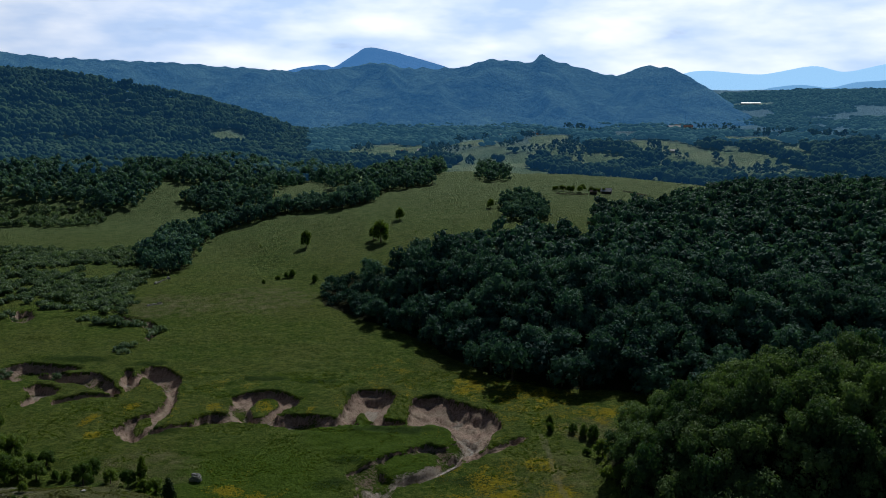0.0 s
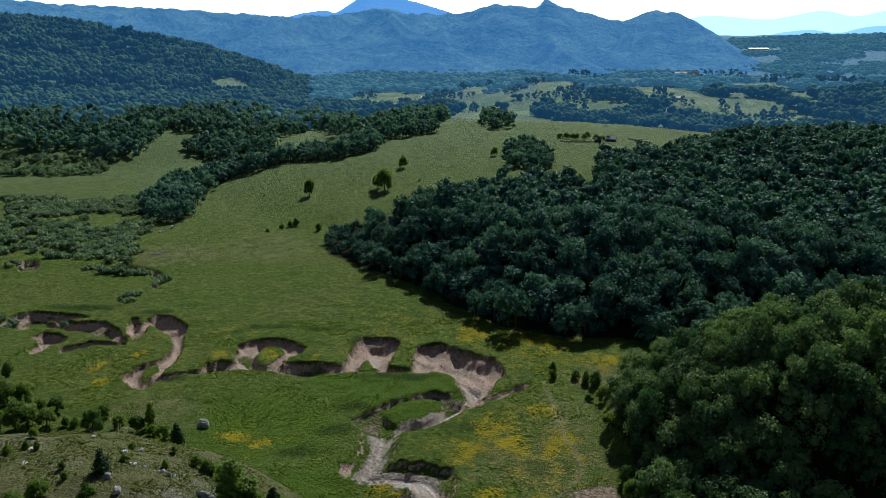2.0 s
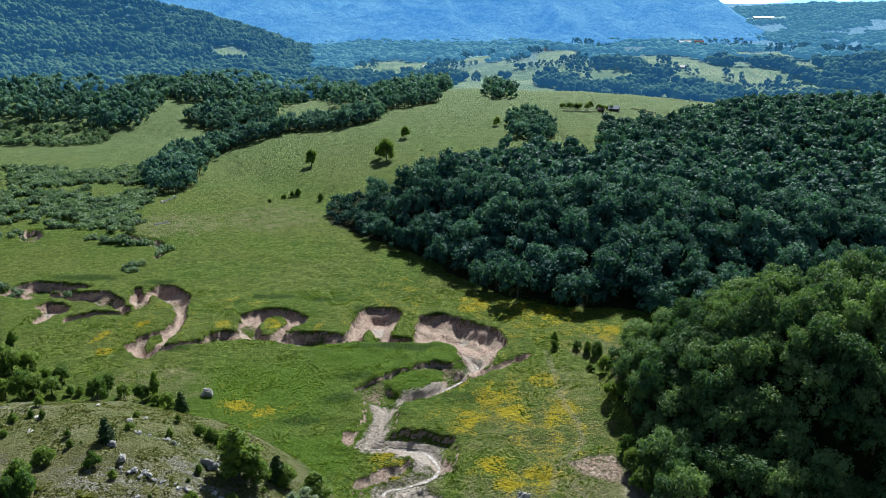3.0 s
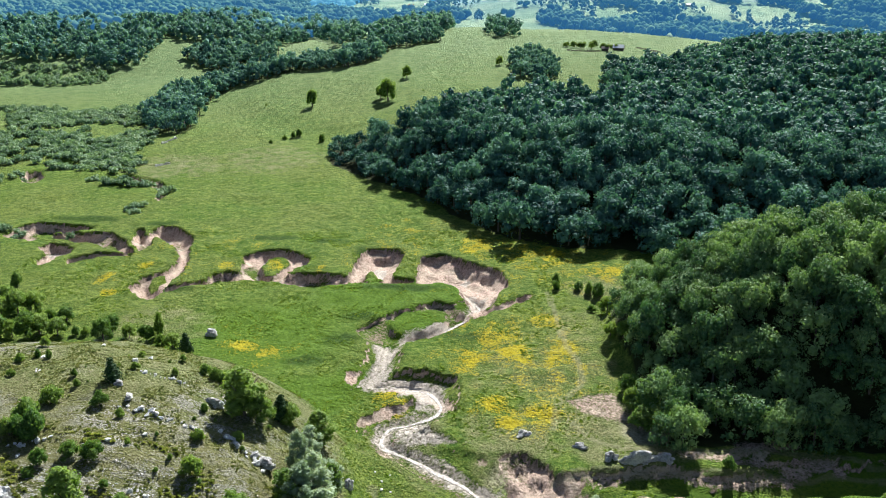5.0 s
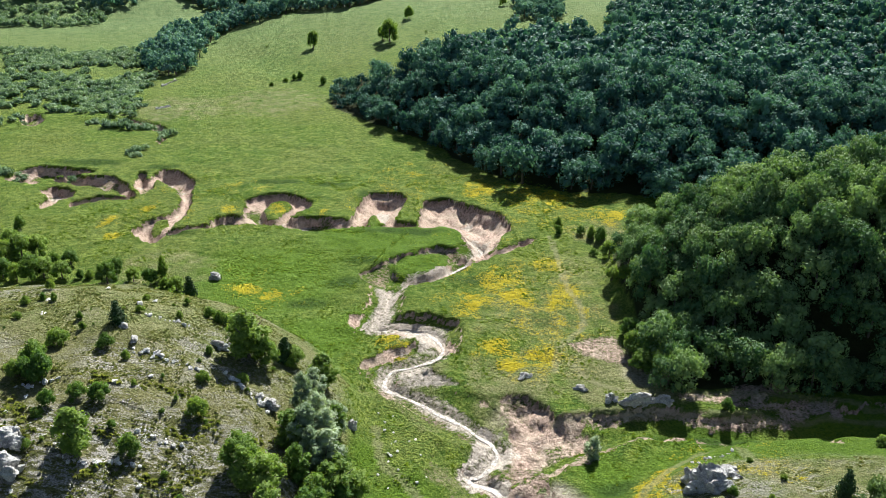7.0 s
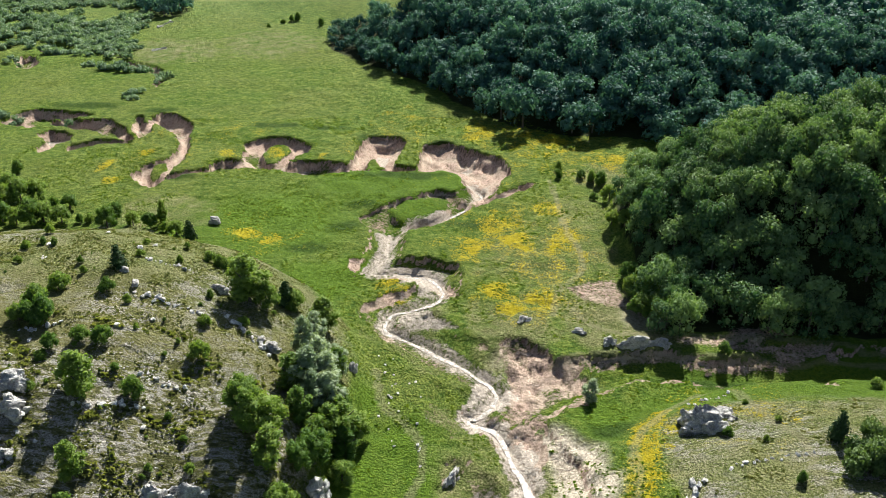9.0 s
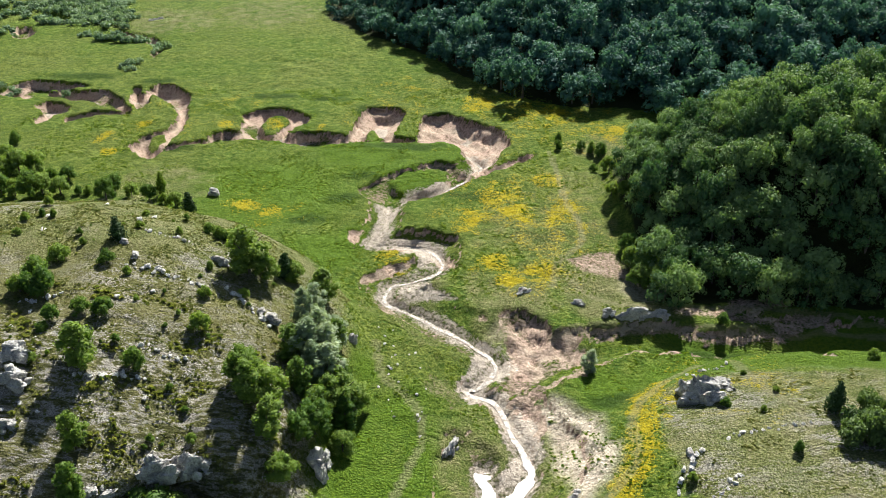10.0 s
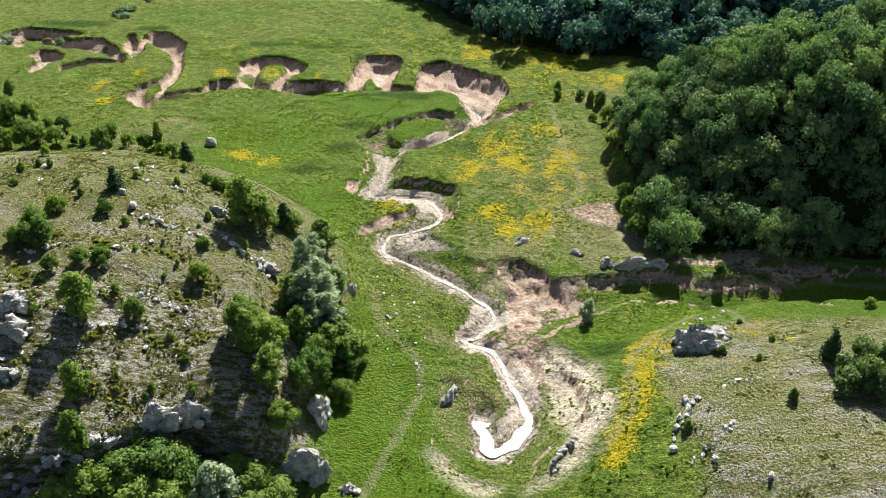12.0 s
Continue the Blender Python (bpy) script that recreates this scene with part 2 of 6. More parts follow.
def water_material():
    mat, nt, bsdf = shader("silty_glare_water")
    n = noise_node(nt, 0.9, 6, None, 0.72)
    brook = blend(nt, span(nt, n, 0.42, 0.66), (0.17, 0.145, 0.12), (0.6, 0.57, 0.53))
    # near-white base on the broad bend stands in for sky glare on silty water
    nt.links.new(blend(nt, attr(nt, "broad"), brook, (0.86, 0.85, 0.85)), bsdf.inputs["Base Color"])
    bsdf.inputs["Roughness"].default_value, bsdf.inputs["Specular IOR Level"].default_value = 0.4, 0.12
    bumped(nt, bsdf, noise_node(nt, 5.0, 3), 0.5, 0.08)
    return mat


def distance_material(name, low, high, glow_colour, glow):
    """Far hills behind kilometres of air: dull diffuse woods, the haze before them put in as emission."""
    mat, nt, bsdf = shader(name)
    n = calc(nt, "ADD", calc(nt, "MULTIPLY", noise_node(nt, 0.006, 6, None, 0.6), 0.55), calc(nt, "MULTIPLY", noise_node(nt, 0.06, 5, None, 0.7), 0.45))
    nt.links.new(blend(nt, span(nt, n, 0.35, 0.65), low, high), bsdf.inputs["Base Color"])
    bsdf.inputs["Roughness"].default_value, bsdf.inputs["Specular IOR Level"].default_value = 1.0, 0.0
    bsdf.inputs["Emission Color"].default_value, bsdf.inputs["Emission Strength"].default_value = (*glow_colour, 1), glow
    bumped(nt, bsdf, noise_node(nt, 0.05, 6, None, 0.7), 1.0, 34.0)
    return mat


M_GROUND = ground_material()
# far ground with haze as emission, stronger in the farther one
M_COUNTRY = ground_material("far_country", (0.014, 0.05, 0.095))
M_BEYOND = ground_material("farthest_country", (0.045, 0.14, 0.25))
M_BEECH = leaf_material("beech_leaves", (0.048, 0.118, 0.046), (0.21, 0.315, 0.115), sheer=0.27)
# ridge leaves, blued in the base colour for the haze before them
M_WOOD = leaf_material("hazy_woodland_leaves", (0.028, 0.092, 0.086), (0.118, 0.245, 0.182), sheer=0.25, shine=0.15)
# blue emission stands in for the haze before these woods
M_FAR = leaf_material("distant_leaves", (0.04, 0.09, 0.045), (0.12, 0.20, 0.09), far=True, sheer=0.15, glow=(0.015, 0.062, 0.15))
# paler, bluer base colour stands in for haze before the middle woods
M_MID = leaf_material("haze_tinted_leaves", (0.062, 0.15, 0.14), (0.18, 0.31, 0.25), sheer=0.32, shine=0.05)
# stronger haze: more emission and a bluer base colour
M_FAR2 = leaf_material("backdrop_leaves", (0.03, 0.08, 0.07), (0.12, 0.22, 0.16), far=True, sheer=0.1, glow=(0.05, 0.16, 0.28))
M_BUSH = leaf_material("bush_leaves", (0.075, 0.155, 0.03), (0.22, 0.31, 0.065), own_tint=False, sheer=0.5)
M_WILLOW = leaf_material("willow_leaves", (0.16, 0.23, 0.13), (0.34, 0.41, 0.28), own_tint=False, sheer=0.35)
M_SCRUB = leaf_material("scrub_leaves", (0.095, 0.17, 0.10), (0.235, 0.335, 0.205), sheer=0.35)
M_CONIFER = leaf_material("juniper_needles", (0.018, 0.05, 0.016), (0.045, 0.09, 0.028), own_tint=False, sheer=0.15)
M_THICKET = leaf_material("thicket_leaves", (0.045, 0.095, 0.028), (0.13, 0.20, 0.06), own_tint=False, sheer=0.35)
M_GRASS = leaf_material("meadow_grass", (0.07, 0.14, 0.014), (0.23, 0.31, 0.05), sheer=0.5)
M_TURF = leaf_material("dry_grass", (0.10, 0.13, 0.04), (0.27, 0.27, 0.13), sheer=0.4)
M_TUSSOCK = leaf_material("tussock_grass", (0.10, 0.13, 0.035), (0.27, 0.28, 0.10), sheer=0.5)
M_BARK = plain_material("bark", (0.07, 0.055, 0.04), (0.15, 0.125, 0.10), 3.0)
M_STONE = stone_material("limestone", (0.34, 0.335, 0.32), (0.68, 0.67, 0.64))
M_WHITE = stone_material("white_limestone", (0.6, 0.59, 0.56), (0.85, 0.84, 0.81))
M_WATER = water_material()
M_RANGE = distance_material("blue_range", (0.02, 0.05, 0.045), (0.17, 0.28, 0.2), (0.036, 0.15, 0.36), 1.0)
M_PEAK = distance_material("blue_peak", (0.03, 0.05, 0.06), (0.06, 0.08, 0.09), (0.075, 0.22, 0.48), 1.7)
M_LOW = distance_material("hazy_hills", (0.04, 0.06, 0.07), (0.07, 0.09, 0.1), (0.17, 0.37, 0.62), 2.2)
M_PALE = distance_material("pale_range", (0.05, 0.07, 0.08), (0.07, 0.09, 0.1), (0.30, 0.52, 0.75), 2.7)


# ------------------------------------------------ the lie of the land
def smooth(a, b, x):
    t = np.clip((x - a) / (b - a), 0, 1)
    return t * t * (3 - 2 * t)


def lattice(ix, iy, seed):
    n = (ix.astype(np.int64) * 374761393 + iy.astype(np.int64) * 668265263 + seed * 1442695041) & 0x7FFFFFFF
    n = ((n ^ (n >> 13)) * 1274126177) & 0x7FFFFFFF
    return ((n ^ (n >> 16)) & 0xFFFF) / 65535.0


def grain(x, y, size, seed=0, octaves=3):
    """Smooth noise from -1 to 1 with features of that many metres."""
    total, amp, norm = 0.0, 1.0, 0.0
    for o in range(octaves):
        u, v = x / size * 2 ** o + 37.2 * seed, y / size * 2 ** o - 11.7 * seed
        iu, iv = np.floor(u), np.floor(v)
        fu, fv = u - iu, v - iv
        fu, fv = fu * fu * (3 - 2 * fu), fv * fv * (3 - 2 * fv)
        a, b = lattice(iu, iv, seed + o), lattice(iu + 1, iv, seed + o)
        c, d = lattice(iu, iv + 1, seed + o), lattice(iu + 1, iv + 1, seed + o)
        total = total + amp * ((a + (b - a) * fu) * (1 - fv) + (c + (d - c) * fu) * fv)
        norm, amp = norm + amp, amp * 0.5
    return total / norm * 2 - 1


def spline(points, steps=6):
    """A smooth line through the points."""
    p = np.array(points, float)
    p = np.vstack([2 * p[0] - p[1], p, 2 * p[-1] - p[-2]])
    out = []
    for i in range(1, len(p) - 2):
        for k in range(steps):
            t = k / steps
            out.append(0.5 * (2 * p[i] + (p[i + 1] - p[i - 1]) * t + (2 * p[i - 1] - 5 * p[i] + 4 * p[i + 1] - p[i + 2]) * t ** 2
                              + (3 * p[i] - p[i - 1] - 3 * p[i + 1] + p[i + 2]) * t ** 3))
    out.append(p[-2])
    return np.array(out)


def off_line(x, y, line, reach=40.0):
    """Distance of each place to a line (reach where it is farther), and how far along it the nearest place lies, from 0 to 1."""
    best, along = np.full(x.shape, reach), np.zeros(x.shape)
    near = (x > line[:, 0].min() - reach) & (x < line[:, 0].max() + reach) & (y > line[:, 1].min() - reach) & (y < line[:, 1].max() + reach)
    if not near.any():
        return best, along
    px, py = x[near], y[near]
    bd, ba = best[near], along[near]
    n = len(line) - 1
    for i in range(n):
        (ax, ay), (bx, by) = line[i][:2], line[i + 1][:2]
        ex, ey = bx - ax, by - ay
        t = np.clip(((px - ax) * ex + (py - ay) * ey) / (ex * ex + ey * ey + 1e-9), 0, 1)
        d = np.hypot(px - ax - t * ex, py - ay - t * ey)
        less = d < bd
        bd[less], ba[less] = d[less], ((i + t) / n)[less]
    best[near], along[near] = bd, ba
    return best, along


def within(x, y, rim, reach=4.0):
    """How far inside a closed rim each place lies (negative outside, at most reach)."""
    depth = np.full(x.shape, -reach)
    near = (x > rim[:, 0].min() - reach) & (x < rim[:, 0].max() + reach) & (y > rim[:, 1].min() - reach) & (y < rim[:, 1].max() + reach)
    if not near.any():
        return depth
    px, py = x[near], y[near]
    best, odd = np.full(px.shape, 1e9), np.zeros(px.shape, bool)
    for (ax, ay), (bx, by) in zip(rim, np.roll(rim, -1, 0)):
        ex, ey = bx - ax, by - ay
        t = np.clip(((px - ax) * ex + (py - ay) * ey) / (ex * ex + ey * ey + 1e-9), 0, 1)
        best = np.minimum(best, np.hypot(px - ax - t * ex, py - ay - t * ey))
        if ey:
            odd ^= ((ay > py) != (by > py)) & (px < ax + (py - ay) / ey * ex)
    depth[near] = np.where(odd, best, -best)
    return depth


def dome(x, y, cx, cy, left, right, front, back, height, power=2.0, turn=0.0):
    """A rounded hill with its own reach to each side."""
    c, s = math.cos(radians(turn)), math.sin(radians(turn))
    u, v = (x - cx) * c + (y - cy) * s, -(x - cx) * s + (y - cy) * c
    q = np.hypot(u / np.where(u < 0, left, right), v / np.where(v < 0, front, back))
    h = np.clip(1 - q ** power, 0, 1)
    return height * h * smooth(0, 0.22, h + 0.02)


STREAM = spline([(6.1, 133.3), (5.8, 131.6), (6.6, 129.8), (7.1, 127.5), (6.8, 125.6), (7.9, 124.8), (10.8, 125.6), (12.8, 127.5), (14.9, 130.6), (16.1, 133), (16, 135.4), (15.1, 138.8), (13.9, 141.7), (13, 144.9), (11.7, 149.5), (10, 153.8), (7.7, 156.4), (4.9, 157.3), (3.7, 159.2), (5.2, 159.2), (7.5, 162.1), (9.9, 165.1), (10.1, 168.2), (8.2, 171.4), (4.2, 175.7),
                 (-0.7, 180.2), (-5.7, 184.6), (-10.1, 188), (-14.7, 191), (-17.8, 193.5), (-18.6, 197.4), (-17.6, 200.9), (-13.9, 203.2), (-9.3, 204.9), (-4.7, 208.3), (-3.3, 212.4), (-4.4, 216.6), (-6.6, 220.3), (-10.7, 221.8), (-17.4, 222.8), (-24.1, 222.7), (-22.6, 228.6), (-20.3, 235.4), (-20.5, 242.6), (-19, 247.1), (-15.6, 251.7), (-8.4, 255.7), (-1, 262.6), (4.8, 270.3), (9.5, 277.5), (8, 282.6)], 4)
UPPER = spline([(-149, 364), (-145, 385), (-141, 405), (-150, 417), (-174, 421), (-190, 432), (-205, 447), (-222, 440), (-235, 420), (-270, 415)])
WEST = spline([(-152, 344.5), (-171.5, 351.5), (-192, 347), (-215, 352), (-250, 346)])
RAVINE = spline([(150, 176), (106, 174), (94, 173.5), (69, 173), (48.7, 174.5), (36, 172), (27, 167), (18, 161.5), (11, 157)])
CLIFF = spline([(-130, 92), (-95, 97), (-80, 103), (-64, 108), (-53, 116), (-44, 118), (-36, 114), (-28, 112), (-24, 116), (-24, 128)])


SCARS = []  # rim of the turf, depth, run of the bank, how bare it is


def scar(deep, run, bare, rim):
    SCARS.append((np.array(rim), deep, run, bare))


# the widest bite, where the stream leaves the meadow
scar(6.2, 8.5, 0.95, [(-13.4, 306.4), (-12.2, 316.7), (-6.8, 319.8), (-1.2, 318.6), (5.4, 312.4), (11.7, 307.7), (17.4, 300.8), (20.1, 292.4), (20.9, 288), (18, 284), (14.7, 276.9), (11.7, 269.7), (7.6, 265.7), (6, 273.2), (4.5, 281.6), (1.4, 287.4), (-3.1, 290.8), (-8.3, 289.8), (-13.4, 290.3)])
# a horseshoe of bare earth
scar(6, 8.0, 0.95, [(-39.7, 290.7), (-38.8, 297.4), (-37.6, 309.9), (-35.3, 322.3), (-33.9, 326.8), (-26.3, 327.5), (-21.1, 324.9), (-18.6, 320.4), (-20.4, 312.4), (-21.1, 302.9), (-21.5, 295.9), (-13.6, 294.4), (-13.4, 289.8), (-21.5, 289.3), (-29.9, 290.7), (-36.9, 288.7)])
# a cut-off loop round a grassy island
scar(4.5, 5.0, 0.9, [(-81.3, 308.5), (-81.7, 318.3), (-78.7, 322.1), (-73.5, 324.1), (-66.2, 324.1), (-59.3, 320.3), (-55.5, 314.7), (-55.7, 307.4), (-60.4, 300.5), (-62.3, 293.7), (-62.9, 291.1), (-69.2, 291.6), (-74.8, 293.6), (-78.7, 298.8)])
scar(4.5, 3.8, 0.8, [(-63.8, 292.6), (-61.4, 296.8), (-58.1, 299.4), (-51.9, 300.5), (-43.1, 297.9), (-38.1, 294.8), (-36.5, 289.2), (-43.8, 287.2), (-49.8, 286.2), (-56.5, 287.6), (-62.7, 290.1)])
scar(3.5, 2.4, 0.7, [(-104.1, 285), (-97.8, 290), (-91.3, 293), (-88.6, 298.7), (-85.3, 302.7), (-80.8, 301.5), (-77.1, 297.2), (-74.3, 293.1), (-79.5, 291.5), (-87.3, 289.5), (-94.9, 287), (-101.9, 283)])
# the sharp bend with its pale track of sand
scar(5.5, 6.5, 0.85, [(-128, 339.4), (-128.8, 349.5), (-125.6, 353.2), (-119.1, 351.7), (-112.7, 346.6), (-108.1, 339.4), (-105.9, 329.9), (-105.6, 324), (-103, 317), (-101.9, 309), (-101.4, 301.5), (-102.3, 295), (-103, 288.9), (-103.2, 282.1), (-104.8, 276.9), (-109.6, 278.7), (-114, 283), (-117.5, 287.9), (-116.1, 292.4), (-114.1, 297.1), (-110.3, 300.3), (-107.3, 303.2), (-106.6, 310.8), (-108.4, 319.5), (-112.5, 327.2), (-118.2, 333.9), (-123.3, 338)])
scar(4, 2.8, 0.8, [(-134.6, 340.8), (-135.4, 349.5), (-132.7, 350.9), (-128.6, 342.9), (-123.7, 338), (-122.1, 328.5), (-124.5, 322), (-129, 327.1)])
scar(4.5, 3.8, 0.8, [(-170.2, 342.8), (-164.5, 346.4), (-154.6, 345.7), (-145.2, 346.5), (-138.9, 340.1), (-131.7, 329.8), (-126.1, 321.3), (-129.9, 320), (-135.1, 321.9), (-143, 327.8), (-151.7, 332.4), (-160.4, 336.5), (-167.5, 339.3)])
scar(4.5, 3.8, 0.9, [(-189.1, 341.3), (-189.2, 350.1), (-185.8, 356.1), (-179.8, 359.2), (-171.3, 356.9), (-160.5, 354.6), (-153.7, 350.9), (-159.7, 346.5), (-169, 345.7), (-170.2, 340), (-173.3, 333.7), (-179.2, 336.5)])
scar(4, 2.8, 0.8, [(-162.1, 311.8), (-161.2, 319.3), (-167.8, 327.7), (-166, 333.1), (-159.6, 331.7), (-153.1, 327.1), (-151.5, 320), (-155.9, 317.4), (-156.3, 310.7), (-158, 307.1)])
scar(3, 2.1, 0.35, [(-151.2, 313.1), (-146.1, 318.1), (-137.8, 320), (-126.8, 320.7), (-126.4, 316.9), (-136, 315), (-143.6, 311.9), (-147.7, 308.3)])
scar(4, 2.8, 0.7, [(-225.4, 431.2), (-225.1, 442.1), (-219, 443.2), (-211.4, 430.1), (-212.1, 418.7), (-217, 420.7)])
scar(4, 2.8, 0.4, [(-222.2, 456), (-221.2, 468.3), (-213.3, 468.3), (-202, 459.6), (-195.8, 450.1), (-207.9, 451.2), (-216, 448.9)])
scar(4, 2.8, 0.6, [(-176.5, 429), (-169.3, 436.6), (-159.9, 433.3), (-148.4, 423.8), (-141.1, 414.6), (-138.1, 402), (-139.3, 391.9), (-143.6, 395.5), (-143.4, 406.8), (-152.2, 418.7), (-162.9, 424.8), (-171.6, 422.8)])
scar(4.2, 6.3, 0.36, [(-31.9, 254.3), (-29.7, 256.7), (-26.8, 259.2), (-21.9, 265.2), (-12.7, 271.8), (-5, 275), (1.9, 273.2), (6.4, 273.2), (8.2, 267), (10.8, 267.1), (5.6, 260.6), (-0.9, 253.2), (-8.1, 247.3), (-14.8, 244.6), (-17.4, 240.1), (-20.2, 240.9), (-25, 244.9), (-28.9, 248)])
scar(2.8, 2.0, 0.6, [(7.6, 265.7), (12.5, 270.6), (19.5, 274.7), (24.7, 278.8), (30.9, 282.2), (26.9, 276.5), (19.2, 270.2), (12.3, 264.9), (8.5, 263.2)])
scar(2.2, 4.6, 0.95, [(-18.5, 215), (-17.3, 221.9), (-15, 225.8), (-11.6, 224.9), (-9.3, 221), (-5.7, 219.7), (-3.2, 217.9), (-1.6, 213.8), (0.8, 211.8), (-0.8, 209.4), (-3.9, 211.4), (-8, 213.2), (-13.6, 213.8)])
scar(2.2, 1.5, 0.5, [(-25.5, 201.5), (-20.5, 197.4), (-17.3, 198.2), (-12.8, 199.4), (-7.6, 201.6), (-4.6, 205), (-2.6, 204.4), (-5, 200), (-10.5, 196.9), (-15.2, 194.2), (-15.6, 188.3), (-11.8, 185.4), (-14.9, 183.6), (-17.9, 186.6), (-19.7, 190.8), (-22.2, 194.5)])
scar(2.8, 2.0, 0.35, [(-15.7, 185.3), (-10.7, 185.9), (-5.6, 182.5), (-0.6, 178.1), (4.1, 172.7), (8.7, 168.2), (11.8, 169.5), (12.8, 165.8), (11.2, 160.3), (8.4, 154.6), (5.6, 152.5), (6.7, 156.8), (8.4, 161.3), (8, 164.5), (4, 167.8), (-1.3, 172.7), (-6.9, 177.8), (-12.6, 181.7)])
# the big brown landslip above the stream
scar(3.2, 6.3, 0.42, [(11.3, 184.6), (14.4, 186.3), (17.9, 185.6), (21.3, 183.4), (23.8, 180.4), (24.8, 176.7), (28.4, 178.1), (35.5, 177.9), (32.2, 175.4), (27.6, 171.8), (29.3, 166.9), (25.5, 164.4), (23.4, 163.2), (19.9, 160.2), (15.8, 157.3), (12.5, 154.4), (10, 153.6), (9.2, 154.9), (11.1, 158.8), (12.4, 163.7), (13, 168.9), (12, 176.6)])
scar(4, 2.8, 0.9, [(9.8, 152.4), (13.4, 154.9), (16.6, 155), (18.9, 152.6), (20.1, 148.1), (20.2, 143.5), (18, 138.3), (16.7, 135.5), (14.7, 136.4), (13.6, 139.9), (12.2, 144.2), (10.7, 147.8)])
scar(3.2, 2.2, 0.4, [(3, 138.2), (5.3, 138.2), (7.8, 136), (9.6, 131.9), (10.4, 128.5), (9.2, 125.7), (7.1, 128.1), (5.5, 130.4), (3.7, 134.1)])
ISLANDS = [  # ground left standing in the scars: share of the depth that stays, rim
    (0.75, np.array([(-74.7, 309.4), (-73.5, 317.9), (-68.5, 321.1), (-63.4, 318.6), (-61.9, 312.5), (-64.3, 304.2), (-66.7, 299.7), (-71.5, 300.2)])),
    (0.6, np.array([(-34.5, 295.7), (-32.3, 305.5), (-29.8, 309), (-26.7, 303.2), (-24.2, 296.7), (-29.4, 294.1)])),
    (0.45, np.array([(-22.1, 261), (-17.4, 268.3), (-5.3, 272.8), (-1, 270.1), (-3.2, 261.5), (-8, 257), (-16.1, 254.5), (-20.6, 256.5)])),
    (0.45, np.array([(-112.6, 291.8), (-112, 298.5), (-107.7, 301.8), (-105.2, 296.9), (-107, 289.3), (-109.4, 286.8)])),
]


# cream clay washed into rills, brown earth slips, and pale bars beside the stream: how strong, rim
CLAY, SLIPS, BARS = [], [], []
CLAY.append((1.0, np.array([(17.4, 151.9), (22.4, 153.2), (26.3, 148.2), (31.3, 144.5), (30, 132.4), (33, 131.7), (30.6, 123.4), (25.7, 118.1), (23.1, 117.5), (22.9, 127.8), (21.8, 132.8), (19.9, 142.7), (17.6, 145.2)])))
CLAY.append((0.9, np.array([(13.2, 111), (17, 113.5), (21.4, 116.2), (23.9, 118.8), (25, 117), (22.2, 112.8), (17.6, 110), (14.1, 109.3)])))
CLAY.append((0.8, np.array([(-4.3, 120.4), (-1, 120.7), (3.3, 114.1), (8.6, 112.5), (5.4, 111.5), (0.1, 113.7)])))
SLIPS.append((0.6, np.array([(12.4, 184.8), (18.9, 185.2), (22.9, 181.2), (24.7, 177.2), (29.4, 174.1), (26.2, 170.4), (18.9, 164.1), (13.2, 158.4), (10.8, 161.9), (13.9, 169.6), (12.7, 174.3), (11.5, 179.7)])))
SLIPS.append((0.6, np.array([(31.4, 208.9), (39.4, 215.4), (46.9, 216.9), (47.8, 208.2), (50.7, 203.2), (50.1, 196.2), (44.1, 200.2), (38.9, 201.4), (34.7, 203.8)])))
BARS.append((0.85, np.array([(9.6, 133.4), (12.8, 138.8), (15.5, 141.5), (15.5, 135), (12.7, 129.2), (9.9, 127.4), (8.3, 128.9)])))
BARS.append((0.8, np.array([(5, 177.8), (9.6, 174.8), (11.2, 171.7), (9.4, 167.8), (6.1, 163.6), (3.4, 160.8), (1.7, 161.4), (3.9, 165.7)])))
BARS.append((0.7, np.array([(-29.4, 246.8), (-20.8, 249.5), (-16.5, 244.9), (-18.3, 238.8), (-18, 226.9), (-18.3, 214.3), (-26.3, 214.6), (-25.5, 230.5), (-23.3, 239.8), (-25.9, 246.2)])))
BARS.append((0.75, np.array([(-16.5, 212), (-10.7, 222.6), (-5.6, 220), (-4.5, 215.7), (-7, 209.6), (-13.2, 206.7), (-15.5, 207.1), (-11.7, 210.5), (-11, 212.4)])))
BARS.append((0.7, np.array([(-15.8, 199.2), (-10, 205.7), (-3.6, 195.7), (3.8, 189.9), (-0.6, 190.6), (-8, 191.8), (-13.2, 192.4)])))


def valley(y):
    return np.interp(y, [0, 90, 130, 200, 300, 450, 650, 1000, 1400, 2000, 3000, 5000], [-9, -5, -2.5, 0, 4, 6, 8, 14, 20, 28, 58, 70])


def ridge_foot(x):
    return np.interp(x, [-90, -64, -47, -28, -12, -1, 13, 26, 39, 56, 90, 200], [530, 452, 432, 411, 390, 370, 351, 336, 328, 322, 316, 300])


def slipped(t):
    """Profile of an eroded bank: sheer under the turf, then a fan of fallen earth."""
    t = np.clip(t, 0, 1)
    return np.minimum(t / 0.1, 1) * 0.3 + t * 0.7


